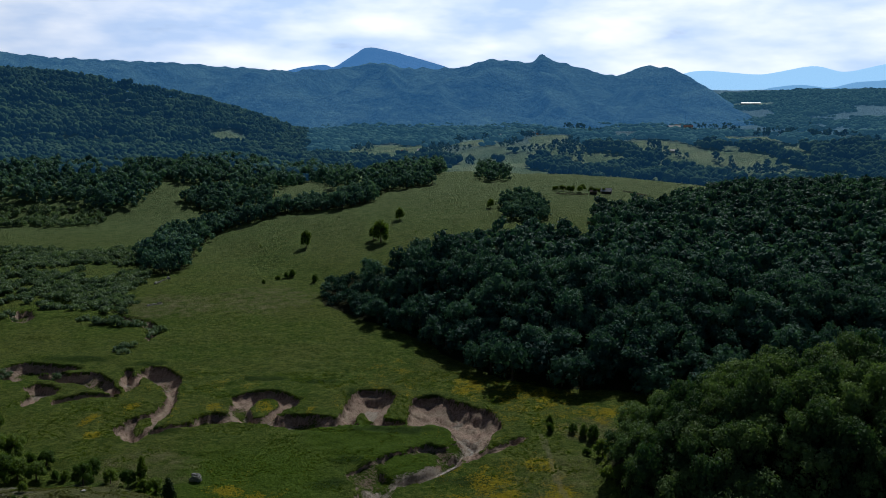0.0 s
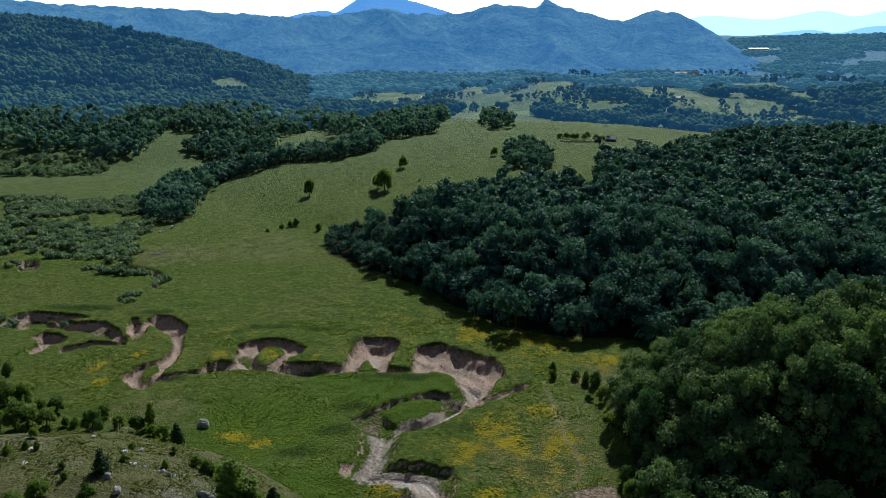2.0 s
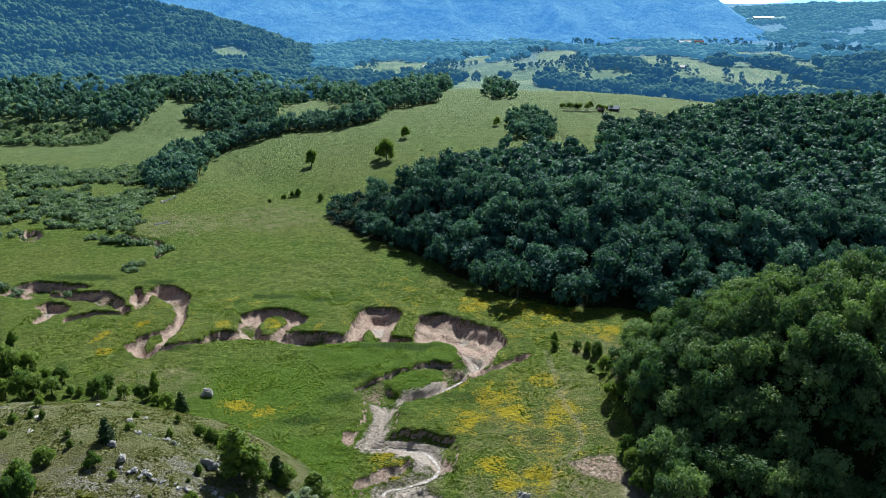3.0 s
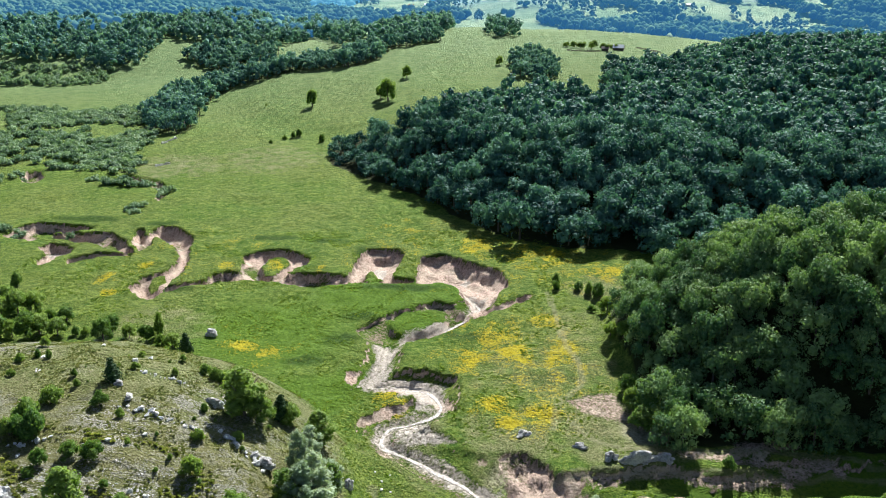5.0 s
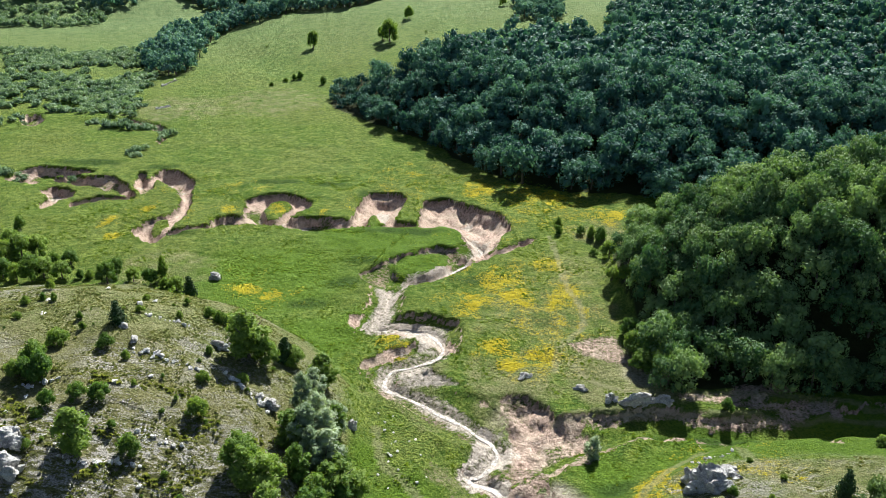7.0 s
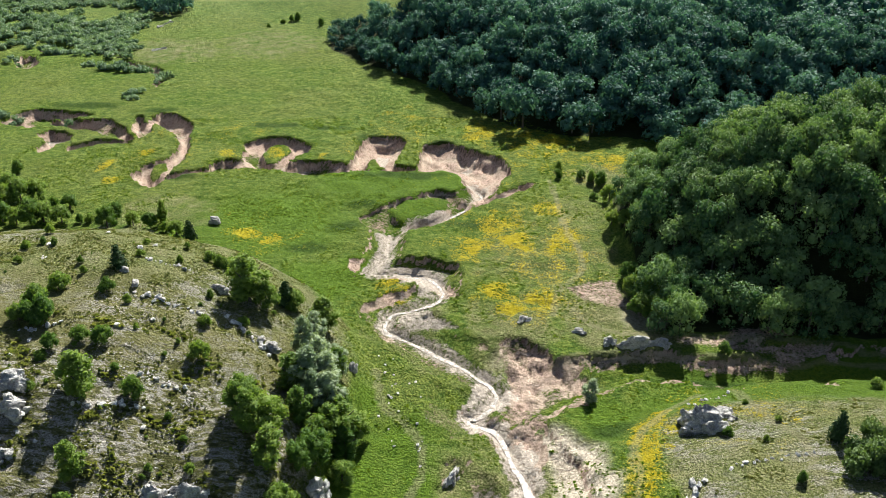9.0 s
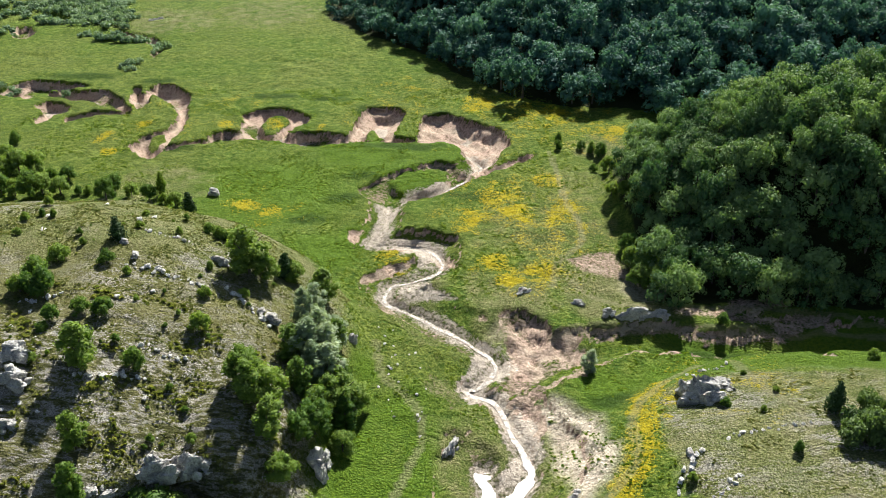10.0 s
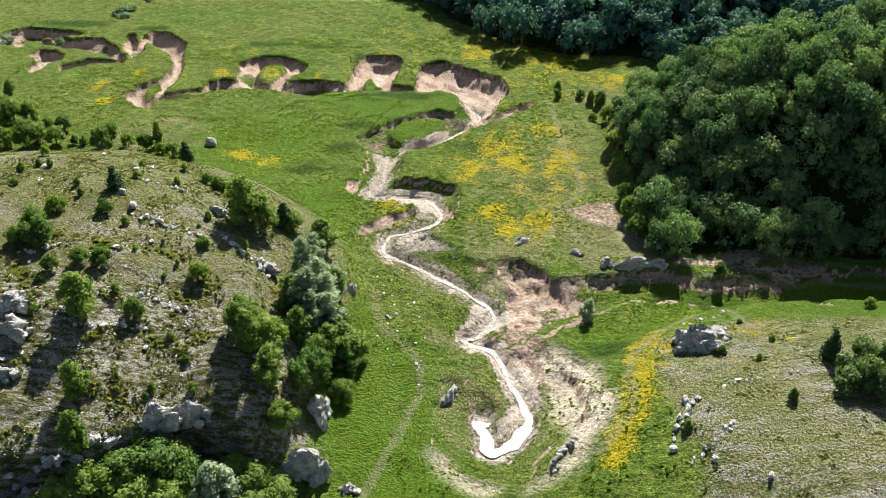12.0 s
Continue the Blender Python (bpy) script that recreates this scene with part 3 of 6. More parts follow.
def land(x, y):
    """Height of the ground and what covers it, at arrays of places."""
    x, y = np.asarray(x, float), np.asarray(y, float)
    z = valley(y)
    left_hill = dome(x, y, -95, 165, 160, 77, 88, 63, 29.5, 2.6) + dome(x, y, -34, 124, 16, 11, 14, 22, 6)
    knoll = dome(x, y, 88, 105, 78, 120, 80, 66, 16, 2.2)
    wooded = dome(x, y, 150, 245, 106, 170, 58, 64, 32, 2.5 + 2.2 * smooth(245, 205, y) * smooth(75, 125, x))
    ridge = dome(x, y, 300, 590, 240, 300, 350, 240, 38, 1.7)
    spur = dome(x, y, 52, 500, 112, 105, 112, 90, 21, 1.8)
    bank = (y - ridge_foot(x)) * 0.72
    spur = np.maximum(spur, 21 * smooth(-4, 58, bank) * smooth(-85, -10, x) * smooth(640, 545, y))
    grassy = dome(x, y, 40, 830, 262, 330, 370, 250, 27, 2.0)
    pale = dome(x, y, -330, 950, 190, 170, 210, 260, 24) + dome(x, y, -520, 820, 220, 150, 130, 200, 25)
    mountain = dome(x, y, -900, 1750, 700, 620, 700, 700, 118, 1.6) + dome(x, y, -560, 1180, 300, 240, 200, 300, 30)
    mountain = mountain * (0.72 + 0.9 * (0.5 - np.abs(grain(x + y * 0.35, y, 330, 15, 3))))
    rise = 62 * smooth(1500, 3200, y) * smooth(300, 1500, x) + dome(x, y, 350, 1500, 380, 500, 350, 400, 24) + dome(x, y, 900, 1400, 400, 600, 420, 500, 16)
    rolling = grain(x, y, 260, 3, 4) * 9 * smooth(650, 1200, y) + grain(x, y, 70, 5, 3) * 1.6 * smooth(380, 600, y)
    z = z + left_hill + knoll + wooded + np.maximum(np.maximum(ridge, grassy), spur) + pale + mountain + rise + rolling
    calm = 1 - smooth(7, 2, off_line(x, y, STREAM, 40)[0])
    z = z + (grain(x, y, 22, 7, 3) * 0.85 + grain(x, y, 6, 9, 2) * 0.5 + (0.5 - np.abs(grain(x * 0.6, y, 9, 8, 2))) * 0.9 * smooth(600, 420, y) + (grain(x, y * 1.3, 2.6, 10, 2) * 0.3) * smooth(520, 380, y)) * calm
    edge = grain(x, y, 11, 17, 3)
    z = z + 1.3 * grain(x, y, 13, 23, 2) * smooth(-30, -22, x) * smooth(6, 0, x) * smooth(176, 164, y)
    hill_turf = smooth(0.6, 4 + 6 * smooth(-70, -40, x), left_hill * (1 + 0.5 * edge) + edge * 1.6 * (left_hill > 0)) + smooth(1.2, 5, knoll * (1 + 0.4 * edge) + edge * 1.5 * (knoll > 0)) * smooth(156, 147, y + edge * 4) * smooth(40, 46, x + edge * 3)
    # cliff at the foot of the rocky hill: the ground before it lies lower
    d, along = off_line(x, y, CLIFF, 30)
    before = np.interp(x, CLIFF[:-6, 0], CLIFF[:-6, 1]) - y
    drop = smooth(-0.6, 1.6, before + grain(x, y, 7, 21, 3) * 1.6) * smooth(-22, -30, x) * np.clip(left_hill * 0.75, 0, 7)
    z = z - drop
    slow = grain(x, y, 9, 11, 3)
    wob = slow + 0.7 * grain(x, y, 3.4, 12, 2)
    # the stream's own little valley, widening towards the viewer
    d, along = off_line(x, y, STREAM, 40)
    wide = np.interp(along, [0, 0.12, 0.3, 0.5, 0.6, 0.68, 0.85, 1], [7, 9, 7, 6.5, 4.5, 2.6, 2.6, 2.5])
    ragged = slow * 2.4 + 1.5 * grain(x, y, 3.4, 12, 2) + 0.7 * grain(x, y, 1.6, 18, 1)
    deep = np.interp(along, [0, 0.3, 0.45, 1], [3.5, 3.5, 2.5, 2.4])
    cut = deep * slipped((wide + 3 - d - ragged) / (wide * 1.15))
    inner = (1.25 + 0.2 * grain(x, y, 2.2, 16, 2)) * smooth(np.interp(along, [0, 0.14, 0.24, 1], [3.2, 3.0, 2.1, 1.7]), 0.5, d + slow * 0.35)
    stream_d = d
    side = cut / deep
    earth = np.interp(along, [0, 0.4, 0.5, 1], [0.4, 0.4, 0.85, 0.85]) * smooth(0.06, 0.3, side) * smooth(0.97, 0.8, side) * smooth(0.05, 0.4, grain(x, y, 16, 31, 2) + 0.1 * grain(x, y, 4, 32, 2))
    sand = smooth(4.2, 1.4, d + wob * 2.2) * (0.7 + 0.5 * grain(x, y, 12, 35, 2))
    # incised gullies in the meadow, with scalloped banks
    gully, frac, bared = np.zeros_like(z), np.zeros_like(z), np.zeros_like(z)
    fray = wob * 0.8 + 0.5 * grain(x, y, 1.5, 19, 1)
    ease = 0.75 + 0.9 * smooth(-0.1, 0.5, grain(x, y, 8, 40, 2))
    for rim, deep, run, bare in SCARS:
        f = slipped((within(x, y, rim) + fray + 0.2) / (run * ease))
        gully, frac, bared = np.maximum(gully, deep * f), np.maximum(frac, f), np.maximum(bared, bare * (f > 0))
    for share, rim in ISLANDS:
        keep = 1 - share * smooth(-1.0, 2.0, within(x, y, rim) + wob * 0.8)
        gully, frac, bared = gully * keep, frac * keep, bared * (1 - 0.85 * smooth(-0.5, 1.5, within(x, y, rim)))
    floor = smooth(0.86, 1.0, frac)
    sand = np.maximum(sand, 0.85 * floor * bared * smooth(-0.25, 0.15, grain(x, y, 7, 37, 2)))
    d, along = off_line(x, y, RAVINE, 25)
    slump = 4.6 * (1 + 1.2 * smooth(0.05, 0.5, grain(x, y, 14, 39, 2)))
    f = slipped((1.6 + slump - d - wob * 1.7) / (slump + 1.2))
    gully = np.maximum(gully, 3.6 * f)
    earth = np.maximum(earth, 0.62 * smooth(0.05, 0.3, f) * smooth(0.9, 0.6, f) * smooth(-0.3, 0.2, grain(x, y, 11, 34, 2)))
    patchy = grain(x, y, 9, 33, 3) + 0.3 * smooth(-60, -20, x)
    earth = np.maximum(earth, np.clip(bared * smooth(0.06, 0.2, frac) * (1 - 0.35 * floor) * (0.95 + 1.0 * patchy), 0, 1))
    # bare clay slopes between the knoll and the stream, and earth slips above the stream
    rills = np.abs(grain(x * 1.6 + y * 0.5, y * 0.45, 3.2, 38, 2))
    clay = np.zeros_like(z)
    for k, rim in CLAY:
        slip = k * smooth(-2.2, 1.8, within(x, y, rim) + slow * 1.4)
        clay = np.maximum(clay, slip)
        z = z - slip * (1.1 * rills + 0.3)
    for k, rim in SLIPS:
        slip = k * smooth(-2.0, 2.0, within(x, y, rim) + slow * 1.8)
        earth = np.maximum(earth, slip)
        z = z - slip * (0.9 * rills + 0.4)
    for k, rim in BARS:
        sand = np.maximum(sand, k * smooth(-1.8, 1.8, within(x, y, rim) + wob * 1.3))
    for cx, cy, rx, ry, k, c in ((22, 173, 7, 4, 0.8, 0.2), (17, 166, 5, 4, 0.8, 0.2), (29, 171, 6, 3, 0.7, 0.2), (50, 196, 6, 5, 0.3, 0.5), (16, 178, 7, 4, 0.4, 0.3)):
        slip = smooth(1.5, 0.6, np.hypot((x - cx) / rx, (y - cy) / ry) + slow * 0.45)
        earth = np.maximum(earth, k * slip)
        clay = np.maximum(clay, c * slip)
        z = z - slip * (0.9 * rills + 0.6)
    # ledges and hollows on the stony hills
    z = z + np.clip(hill_turf, 0, 1) * (grain(x, y, 13, 13, 3) * 0.8 + grain(x * 0.5, y, 5.0, 22, 3) * 0.5 + grain(x, y, 2.4, 14, 2) * 0.3)
    # band below the lip that gets topsoil colour and painted overhang shade
    topsoil_shade = np.maximum(smooth(0.04, 0.14, frac) * smooth(0.42, 0.32, frac), smooth(0.04, 0.14, side) * smooth(0.5, 0.3, side) * smooth(0.0, 0.3, grain(x, y, 16, 31, 2)))
    z = z - np.maximum(cut, gully) - inner * smooth(0, 1, cut)
    cover = dict(clay=clay, topsoil_shade=topsoil_shade, left_hill=left_hill, knoll=knoll, hill_turf=np.clip(hill_turf, 0, 1), soil=np.clip(earth, 0, 1), sand=sand, stream=stream_d, gully=gully, cut=cut)
    return z, cover


def ground_at(x, y):
    return land(np.atleast_1d(x), np.atleast_1d(y))[0]


# ------------------------------------------------ building tools
def mesh_from(name, verts, quads, tris=None, mats=(), slot=None, smooth_shade=True, attrs=None):
    """A mesh from arrays of places and of corner numbers."""
    me = bpy.data.meshes.new(name)
    quads = np.asarray(quads, np.int32).reshape(-1, 4)
    tris = np.zeros((0, 3), np.int32) if tris is None else np.asarray(tris, np.int32).reshape(-1, 3)
    me.vertices.add(len(verts))
    me.vertices.foreach_set("co", np.asarray(verts, np.float32).ravel())
    me.loops.add(quads.size + tris.size)
    me.loops.foreach_set("vertex_index", np.concatenate([quads.ravel(), tris.ravel()]))
    me.polygons.add(len(quads) + len(tris))
    starts = np.concatenate([np.arange(len(quads)) * 4, quads.size + np.arange(len(tris)) * 3]).astype(np.int32)
    me.polygons.foreach_set("loop_start", starts)
    for m in mats:
        me.materials.append(m)
    if slot is not None:
        me.polygons.foreach_set("material_index", np.asarray(slot, np.int32))
    me.polygons.foreach_set("use_smooth", np.full(len(starts), smooth_shade))
    for key, values in (attrs or {}).items():
        a = me.attributes.new(key, "FLOAT", "POINT")
        a.data.foreach_set("value", np.asarray(values, np.float32).ravel())
    me.update()
    me.validate()
    return me


def part(name, me, parent, label=""):
    ob = new(name, me)
    ob.parent = parent
    return tagged(ob, label)


def ball(level=0):
    bm = bmesh.new()
    bmesh.ops.create_icosphere(bm, subdivisions=level + 1, radius=1.0)
    bm.verts.ensure_lookup_table()
    v = np.array([p.co[:] for p in bm.verts])
    f = np.array([[p.index for p in face.verts] for face in bm.faces])
    bm.free()
    return v, f


BALL0, BALL1, BALL2, BALL3 = ball(0), ball(1), ball(2), ball(3)


def leaf_clumps(rng, lobes, count, size):
    """Bent leaf clumps over the outside of a crown made of lobes (x, y, z, r). Returns corners, four to a clump."""
    lobes = np.asarray(lobes, float)
    pick = rng.choice(len(lobes), count * 2, p=lobes[:, 3] ** 2 / (lobes[:, 3] ** 2).sum())
    way = rng.normal(size=(count * 2, 3))
    way[:, 2] = way[:, 2] * 0.9 + 0.25
    way /= np.linalg.norm(way, axis=1)[:, None]
    at = lobes[pick, :3] + way * lobes[pick, 3][:, None] * rng.uniform(0.8, 1.24, (count * 2, 1))
    hidden = np.zeros(len(at), bool)
    for k, lobe in enumerate(lobes):
        hidden |= (np.linalg.norm(at - lobe[:3], axis=1) < lobe[3] * 0.8) & (pick != k)
    keep = np.where(~hidden)[0][:count]
    at, way = at[keep], way[keep]
    n = way + rng.normal(size=way.shape) * 0.55 + np.array([0, 0, 0.15])
    n /= np.linalg.norm(n, axis=1)[:, None]
    u = np.cross(n, rng.normal(size=n.shape))
    u /= np.linalg.norm(u, axis=1)[:, None]
    v = np.cross(n, u)
    s = size * rng.uniform(0.6, 1.3, (len(at), 1))
    corners = np.stack([at - u * s, at - v * s * 0.62 + n * s * 0.2, at + u * s, at + v * s * 0.62 + n * s * 0.2], 1)
    return corners.reshape(-1, 3)


def crown_lobes(rng, count, style="round"):
    """Lobes of a crown, in units of its radius, over the foot of the trunk."""
    out = []
    for k in range(count):
        a = k * 2.39996 + rng.uniform(-0.4, 0.4)
        if style == "round":  # a dome of lobes on a short bole
            f = (k + 0.5) / count
            reach = 0.66 * math.sqrt(f) * rng.uniform(0.85, 1.12)
            out.append((reach * math.cos(a), reach * math.sin(a), 0.62 + 1.2 * (1 - f) + rng.uniform(-0.14, 0.14) + (0 if f < 0.7 else -0.15), rng.uniform(0.34, 0.5) * (9 / max(9, count)) ** 0.4))
        elif style == "billow":  # a broad crown of many small uneven heads
            f = (k + 0.5) / count
            reach = 0.82 * math.sqrt(f) * rng.uniform(0.75, 1.15)
            out.append((reach * math.cos(a), reach * math.sin(a), (0.55 if f < 0.6 else rng.uniform(0.1, 0.5)) + 1.15 * math.sqrt(max(0.0, 1 - f * f)) * rng.uniform(0.7, 1.15) + rng.uniform(-0.1, 0.14), rng.uniform(0.2, 0.4)))
        elif style == "bush":
            f = (k + 0.5) / count
            reach = 0.7 * math.sqrt(f) * rng.uniform(0.6, 1.15)
            out.append((reach * math.cos(a), reach * math.sin(a), 0.3 + 0.6 * (1 - f) + rng.uniform(-0.1, 0.3), rng.uniform(0.2, 0.45)))
        elif style == "mound":  # a low rounded bush with leaves down to the ground
            f = (k + 0.5) / count
            reach = 0.68 * math.sqrt(f) * rng.uniform(0.7, 1.15)
            out.append((reach * math.cos(a), reach * math.sin(a), 0.18 + 0.55 * math.sqrt(max(0.0, 1 - f * f)) * rng.uniform(0.7, 1.2), rng.uniform(0.3, 0.46)))
        elif style == "canopy":
            f = (k + 0.5) / count
            reach = 0.8 * math.sqrt(f) * rng.uniform(0.8, 1.15)
            out.append((reach * math.cos(a), reach * math.sin(a), 0.5 + rng.uniform(-0.16, 0.16), rng.uniform(0.27, 0.42)))
        elif style == "tall":
            f = k / count
            reach = 0.68 * math.sin(math.pi * (0.2 + 0.75 * f)) * rng.uniform(0.4, 1.15)
            out.append((reach * math.cos(a), reach * math.sin(a), 0.45 + 2.6 * f + rng.uniform(-0.15, 0.15), rng.uniform(0.2, 0.42) * (1 - 0.3 * f)))
        else:  # a narrow cone
            f = k / count
            out.append((0.16 * (1 - f) * math.cos(a), 0.16 * (1 - f) * math.sin(a), 0.4 + 2.2 * f, 0.62 * (1 - f) + 0.16))
    return np.array(out)


def crown_template(seed, lobe_count, clumps, size, style="round", core=0.86, rough=0.0):
    """Corners and faces of one crown: an inner mass and leaf clumps over it, in units of its radius."""
    rng = np.random.default_rng(seed)
    lobes = crown_lobes(rng, lobe_count, style)
    corners = leaf_clumps(rng, lobes, clumps, size)
    quads = np.arange(len(corners)).reshape(-1, 4)
    verts, tris, base = [corners], [], len(corners)
    for x, y, z, r in lobes:
        verts.append(BALL0[0] * r * core * rng.uniform(0.88 - rough, 1.1 + rough, (len(BALL0[0]), 1)) + (x, y, z))
        tris.append(BALL0[1] + base)
        base += len(BALL0[0])
    return np.vstack(verts), quads, np.vstack(tris)


def trunk_template(sides=5, low=0.0, high=1.3, r0=0.065, r1=0.03):
    a = np.arange(sides) / sides * 2 * math.pi
    ring = np.stack([np.cos(a), np.sin(a)], 1)
    v = np.vstack([np.c_[ring * r0 * 1.5, np.full(sides, low)], np.c_[ring * r0, np.full(sides, low + 0.15)], np.c_[ring * r1, np.full(sides, high)]])
    q = [[k + i * sides, (k + 1) % sides + i * sides, (k + 1) % sides + (i + 1) * sides, k + (i + 1) * sides] for i in range(2) for k in range(sides)]
    return v, np.array(q)


def planted(name, places, widths, heights, templates, leaf, seed, trunks=True, sink=0.3):
    """One mesh of many trees or bushes, each a turned and stretched crown on its trunk."""
    rng = np.random.default_rng(seed)
    n = len(places)
    pick, turn, tint = rng.integers(0, len(templates), n), rng.uniform(0, 2 * math.pi, n), rng.uniform(0, 1, n) ** 1.2
    lean = rng.uniform(-0.08, 0.08, (n, 2))
    V, Q, T, tints, slots_q, slots_t, base = [], [], [], [], [], [], 0
    tv, tq = trunk_template()
    for k, (cv, cq, ct) in enumerate(templates):
        mine = np.where(pick == k)[0]
        if not len(mine):
            continue
        for verts, quads, tris, slot in ((cv, cq, ct, 0), (tv, tq, None, 1)):
            if slot and not trunks:
                continue
            c, s = np.cos(turn[mine])[:, None], np.sin(turn[mine])[:, None]
            w, h = widths[mine][:, None], heights[mine][:, None]
            x, y, z = verts[:, 0] * w, verts[:, 1] * w, verts[:, 2] * h
            X = x * c - y * s + places[mine, 0][:, None] + z * lean[mine, 0][:, None]
            Y = x * s + y * c + places[mine, 1][:, None] + z * lean[mine, 1][:, None]
            Z = z + places[mine, 2][:, None] - sink
            V.append(np.stack([X, Y, Z], -1).reshape(-1, 3))
            off = base + np.arange(len(mine)) * len(verts)
            Q.append((quads[None] + off[:, None, None]).reshape(-1, 4))
            slots_q.append(np.full(len(Q[-1]), slot))
            if tris is not None:
                T.append((tris[None] + off[:, None, None]).reshape(-1, 3))
                slots_t.append(np.full(len(T[-1]), slot))
            tints.append(np.repeat(tint[mine], len(verts)))
            base += len(mine) * len(verts)
    return mesh_from(name, np.vstack(V), np.vstack(Q), np.vstack(T), (leaf, M_BARK), np.concatenate(slots_q + slots_t), leaf in (M_FAR, M_FAR2), {"tint": np.concatenate(tints)})


def scatter(rng, x0, x1, y0, y1, step, inside):
    """Places about step apart, on the ground, where inside(x, y) is true."""
    gx, gy = np.meshgrid(np.arange(x0, x1, step), np.arange(y0, y1, step))
    gx = gx + (np.arange(gx.shape[0]) % 2)[:, None] * step * 0.5
    x = (gx + rng.uniform(-0.38, 0.38, gx.shape) * step).ravel()
    y = (gy + rng.uniform(-0.38, 0.38, gy.shape) * step).ravel()
    ok = inside(x, y)
    x, y = x[ok], y[ok]
    return np.stack([x, y, ground_at(x, y)], 1)


# ------------------------------------------------ where the woods stand
def in_hill_wood(x, y):
    """The beech wood on the near hill."""
    h = dome(x, y, 150, 245, 104, 170, 66, 64, 33, 2.8)
    edge = grain(x, y, 18, 41, 2) * 1.6
    corner = (x > 53 + edge) & (x < 130) & (y > 189 + edge * 2) & (y < 262)
    return ((h + edge > 2.4) | corner) & (y > 180 + grain(x, y, 15, 43, 2) * 3) & (x < 60 + 0.53 * y) & (y < 284)


def in_ridge_wood(x, y):
    """The dark wood on the ridge across the meadow."""
    wob = grain(x, y, 22, 45, 3) * 7
    low = ridge_foot(x)
    high = np.interp(x, [-90, -64, -30, -3, 23, 54, 78, 92, 102, 110, 124, 200, 306, 520], [512, 505, 474, 476, 512, 540, 505, 500, 530, 640, 660, 700, 740, 780])
    return (x > -68) & (y > low + wob * 0.6) & (y < high + wob * 0.7) & (x < 60 + 0.52 * y)


# open fields in the wooded country beyond: middle, half width, half depth
FIELDS = [(-263, 822, 32, 96), (-250, 892, 40, 44), (-174, 947, 34, 115), (-97, 1037, 30, 200), (67, 1068, 72, 215), (-76, 1440, 90, 130), (185, 1400, 44, 190),
          (214, 1245, 40, 60), (325, 1330, 60, 110), (385, 1240, 80, 75), (520, 1500, 60, 90), (700, 1700, 80, 90), (-384, 1528, 32, 44), (50, 1600, 38, 150), (623, 2440, 60, 70), (150, 1690, 60, 50), (560, 2080, 70, 60), (960, 2740, 90, 90)]


def in_field(x, y):
    wob = grain(x, y, 45, 51, 3) * 0.3
    inside = np.zeros(np.shape(x), bool)
    for cx, cy, rx, ry in FIELDS:
        inside |= np.hypot((x - cx) / rx, (y - cy) / ry) + wob < 1
    return inside


def in_far_wood(x, y):
    near = dome(x, y, 40, 830, 290, 330, 370, 280, 27, 2.0)
    open_land = smooth(-260, -60, x - (y - 1000) * 0.16) * smooth(2900, 2500, y)
    thin = grain(x, y * 0.5, 95, 53, 4) < 1.5 - 1.4 * open_land
    return thin & ~in_field(x, y) & (near < 0.5) & (y > 930 + x * 0.12) & (dome(x, y, -270, 850, 90, 80, 140, 150, 24) < 2)


def in_hedge(x, y):
    """The wooded gully up the flank of the grassy hill."""
    d, along = off_line(x, y, HEDGE, 40)
    extra = np.hypot((x + 205) / 45, (y - 815) / 26) + grain(x, y, 16, 64, 2) * 0.3 < 1
    return extra | (d + grain(x, y, 16, 63, 2) * 5 < np.interp(along, [0, 0.3, 0.6, 0.8, 1], [15, 20, 17, 15, 7]))


HEDGE = spline([(-184, 548), (-195, 600), (-200, 659), (-182, 690), (-158, 700), (-140, 716), (-118, 716), (-94, 712), (-76, 728), (-70, 765), (-43, 784), (-15, 808)])


# woods between the far pastures: their edges
PATCHES = [np.array([(-301.1, 941.5), (-298.6, 995.6), (-277.7, 1146.1), (-253.9, 1205.6), (-208.3, 1086.2), (-182.1, 1188.6), (-124.4, 1111), (-84.4, 820.7), (-105.4, 819.3), (-160.8, 1044.8), (-165.2, 917.1), (-187.7, 883.3), (-211.6, 888.4), (-231, 898.7), (-255.5, 863.1), (-283.4, 883)]),
           np.array([(-249.4, 840.5), (-224.7, 872.3), (-193.6, 857.3), (-172.8, 809.8), (-212.9, 821.4), (-237.6, 815.6)]),
           np.array([(-80, 860.4), (-79.6, 1131), (-46.7, 1218.9), (-0.1, 1238.3), (-0.1, 911.5), (-20.8, 809.3), (-51.8, 806.3), (-73.6, 817.8)]),
           np.array([(31.5, 853.2), (48.7, 956.6), (66, 901.4), (59, 825.5), (36.7, 821)])]


def in_patches(x, y):
    inside = np.zeros(np.shape(x), bool)
    for rim in PATCHES:
        inside |= within(x, y, rim, 30.0) > grain(x, y, 24, 68, 2) * 7
    return inside


def in_left_wood(x, y):
    return (x > -640) & (x < -272 + grain(x, y, 50, 57) * 12) & (y > 778 + grain(x, y, 40, 59) * 16) & (y < 960)


def in_scrub(x, y):
    wob = grain(x, y, 26, 61, 3)
    right = np.interp(y, [430, 480, 545, 620], [-165, -182, -190, -222])
    return (x > -360) & (x < right + wob * 10) & (y > 440 - (x + 180) * 0.12) & (y < 618) & (wob + 0.35 * grain(x, y, 9, 62, 2) > -0.16)


def in_gully_scrub(x, y):
    d, along = off_line(x, y, UPPER, 30)
    e, along = off_line(x, y, WEST, 30)
    return ((d < 3.5) | (e < 4) & (x < -140)) & (grain(x, y, 12, 66, 2) > 0.0)


def in_far_scrub(x, y):
    return (x > -470) & (x < -298 + grain(x, y, 30, 65) * 12) & (y > 712) & (y < 775) & (grain(x, y, 20, 67, 2) > -0.3)


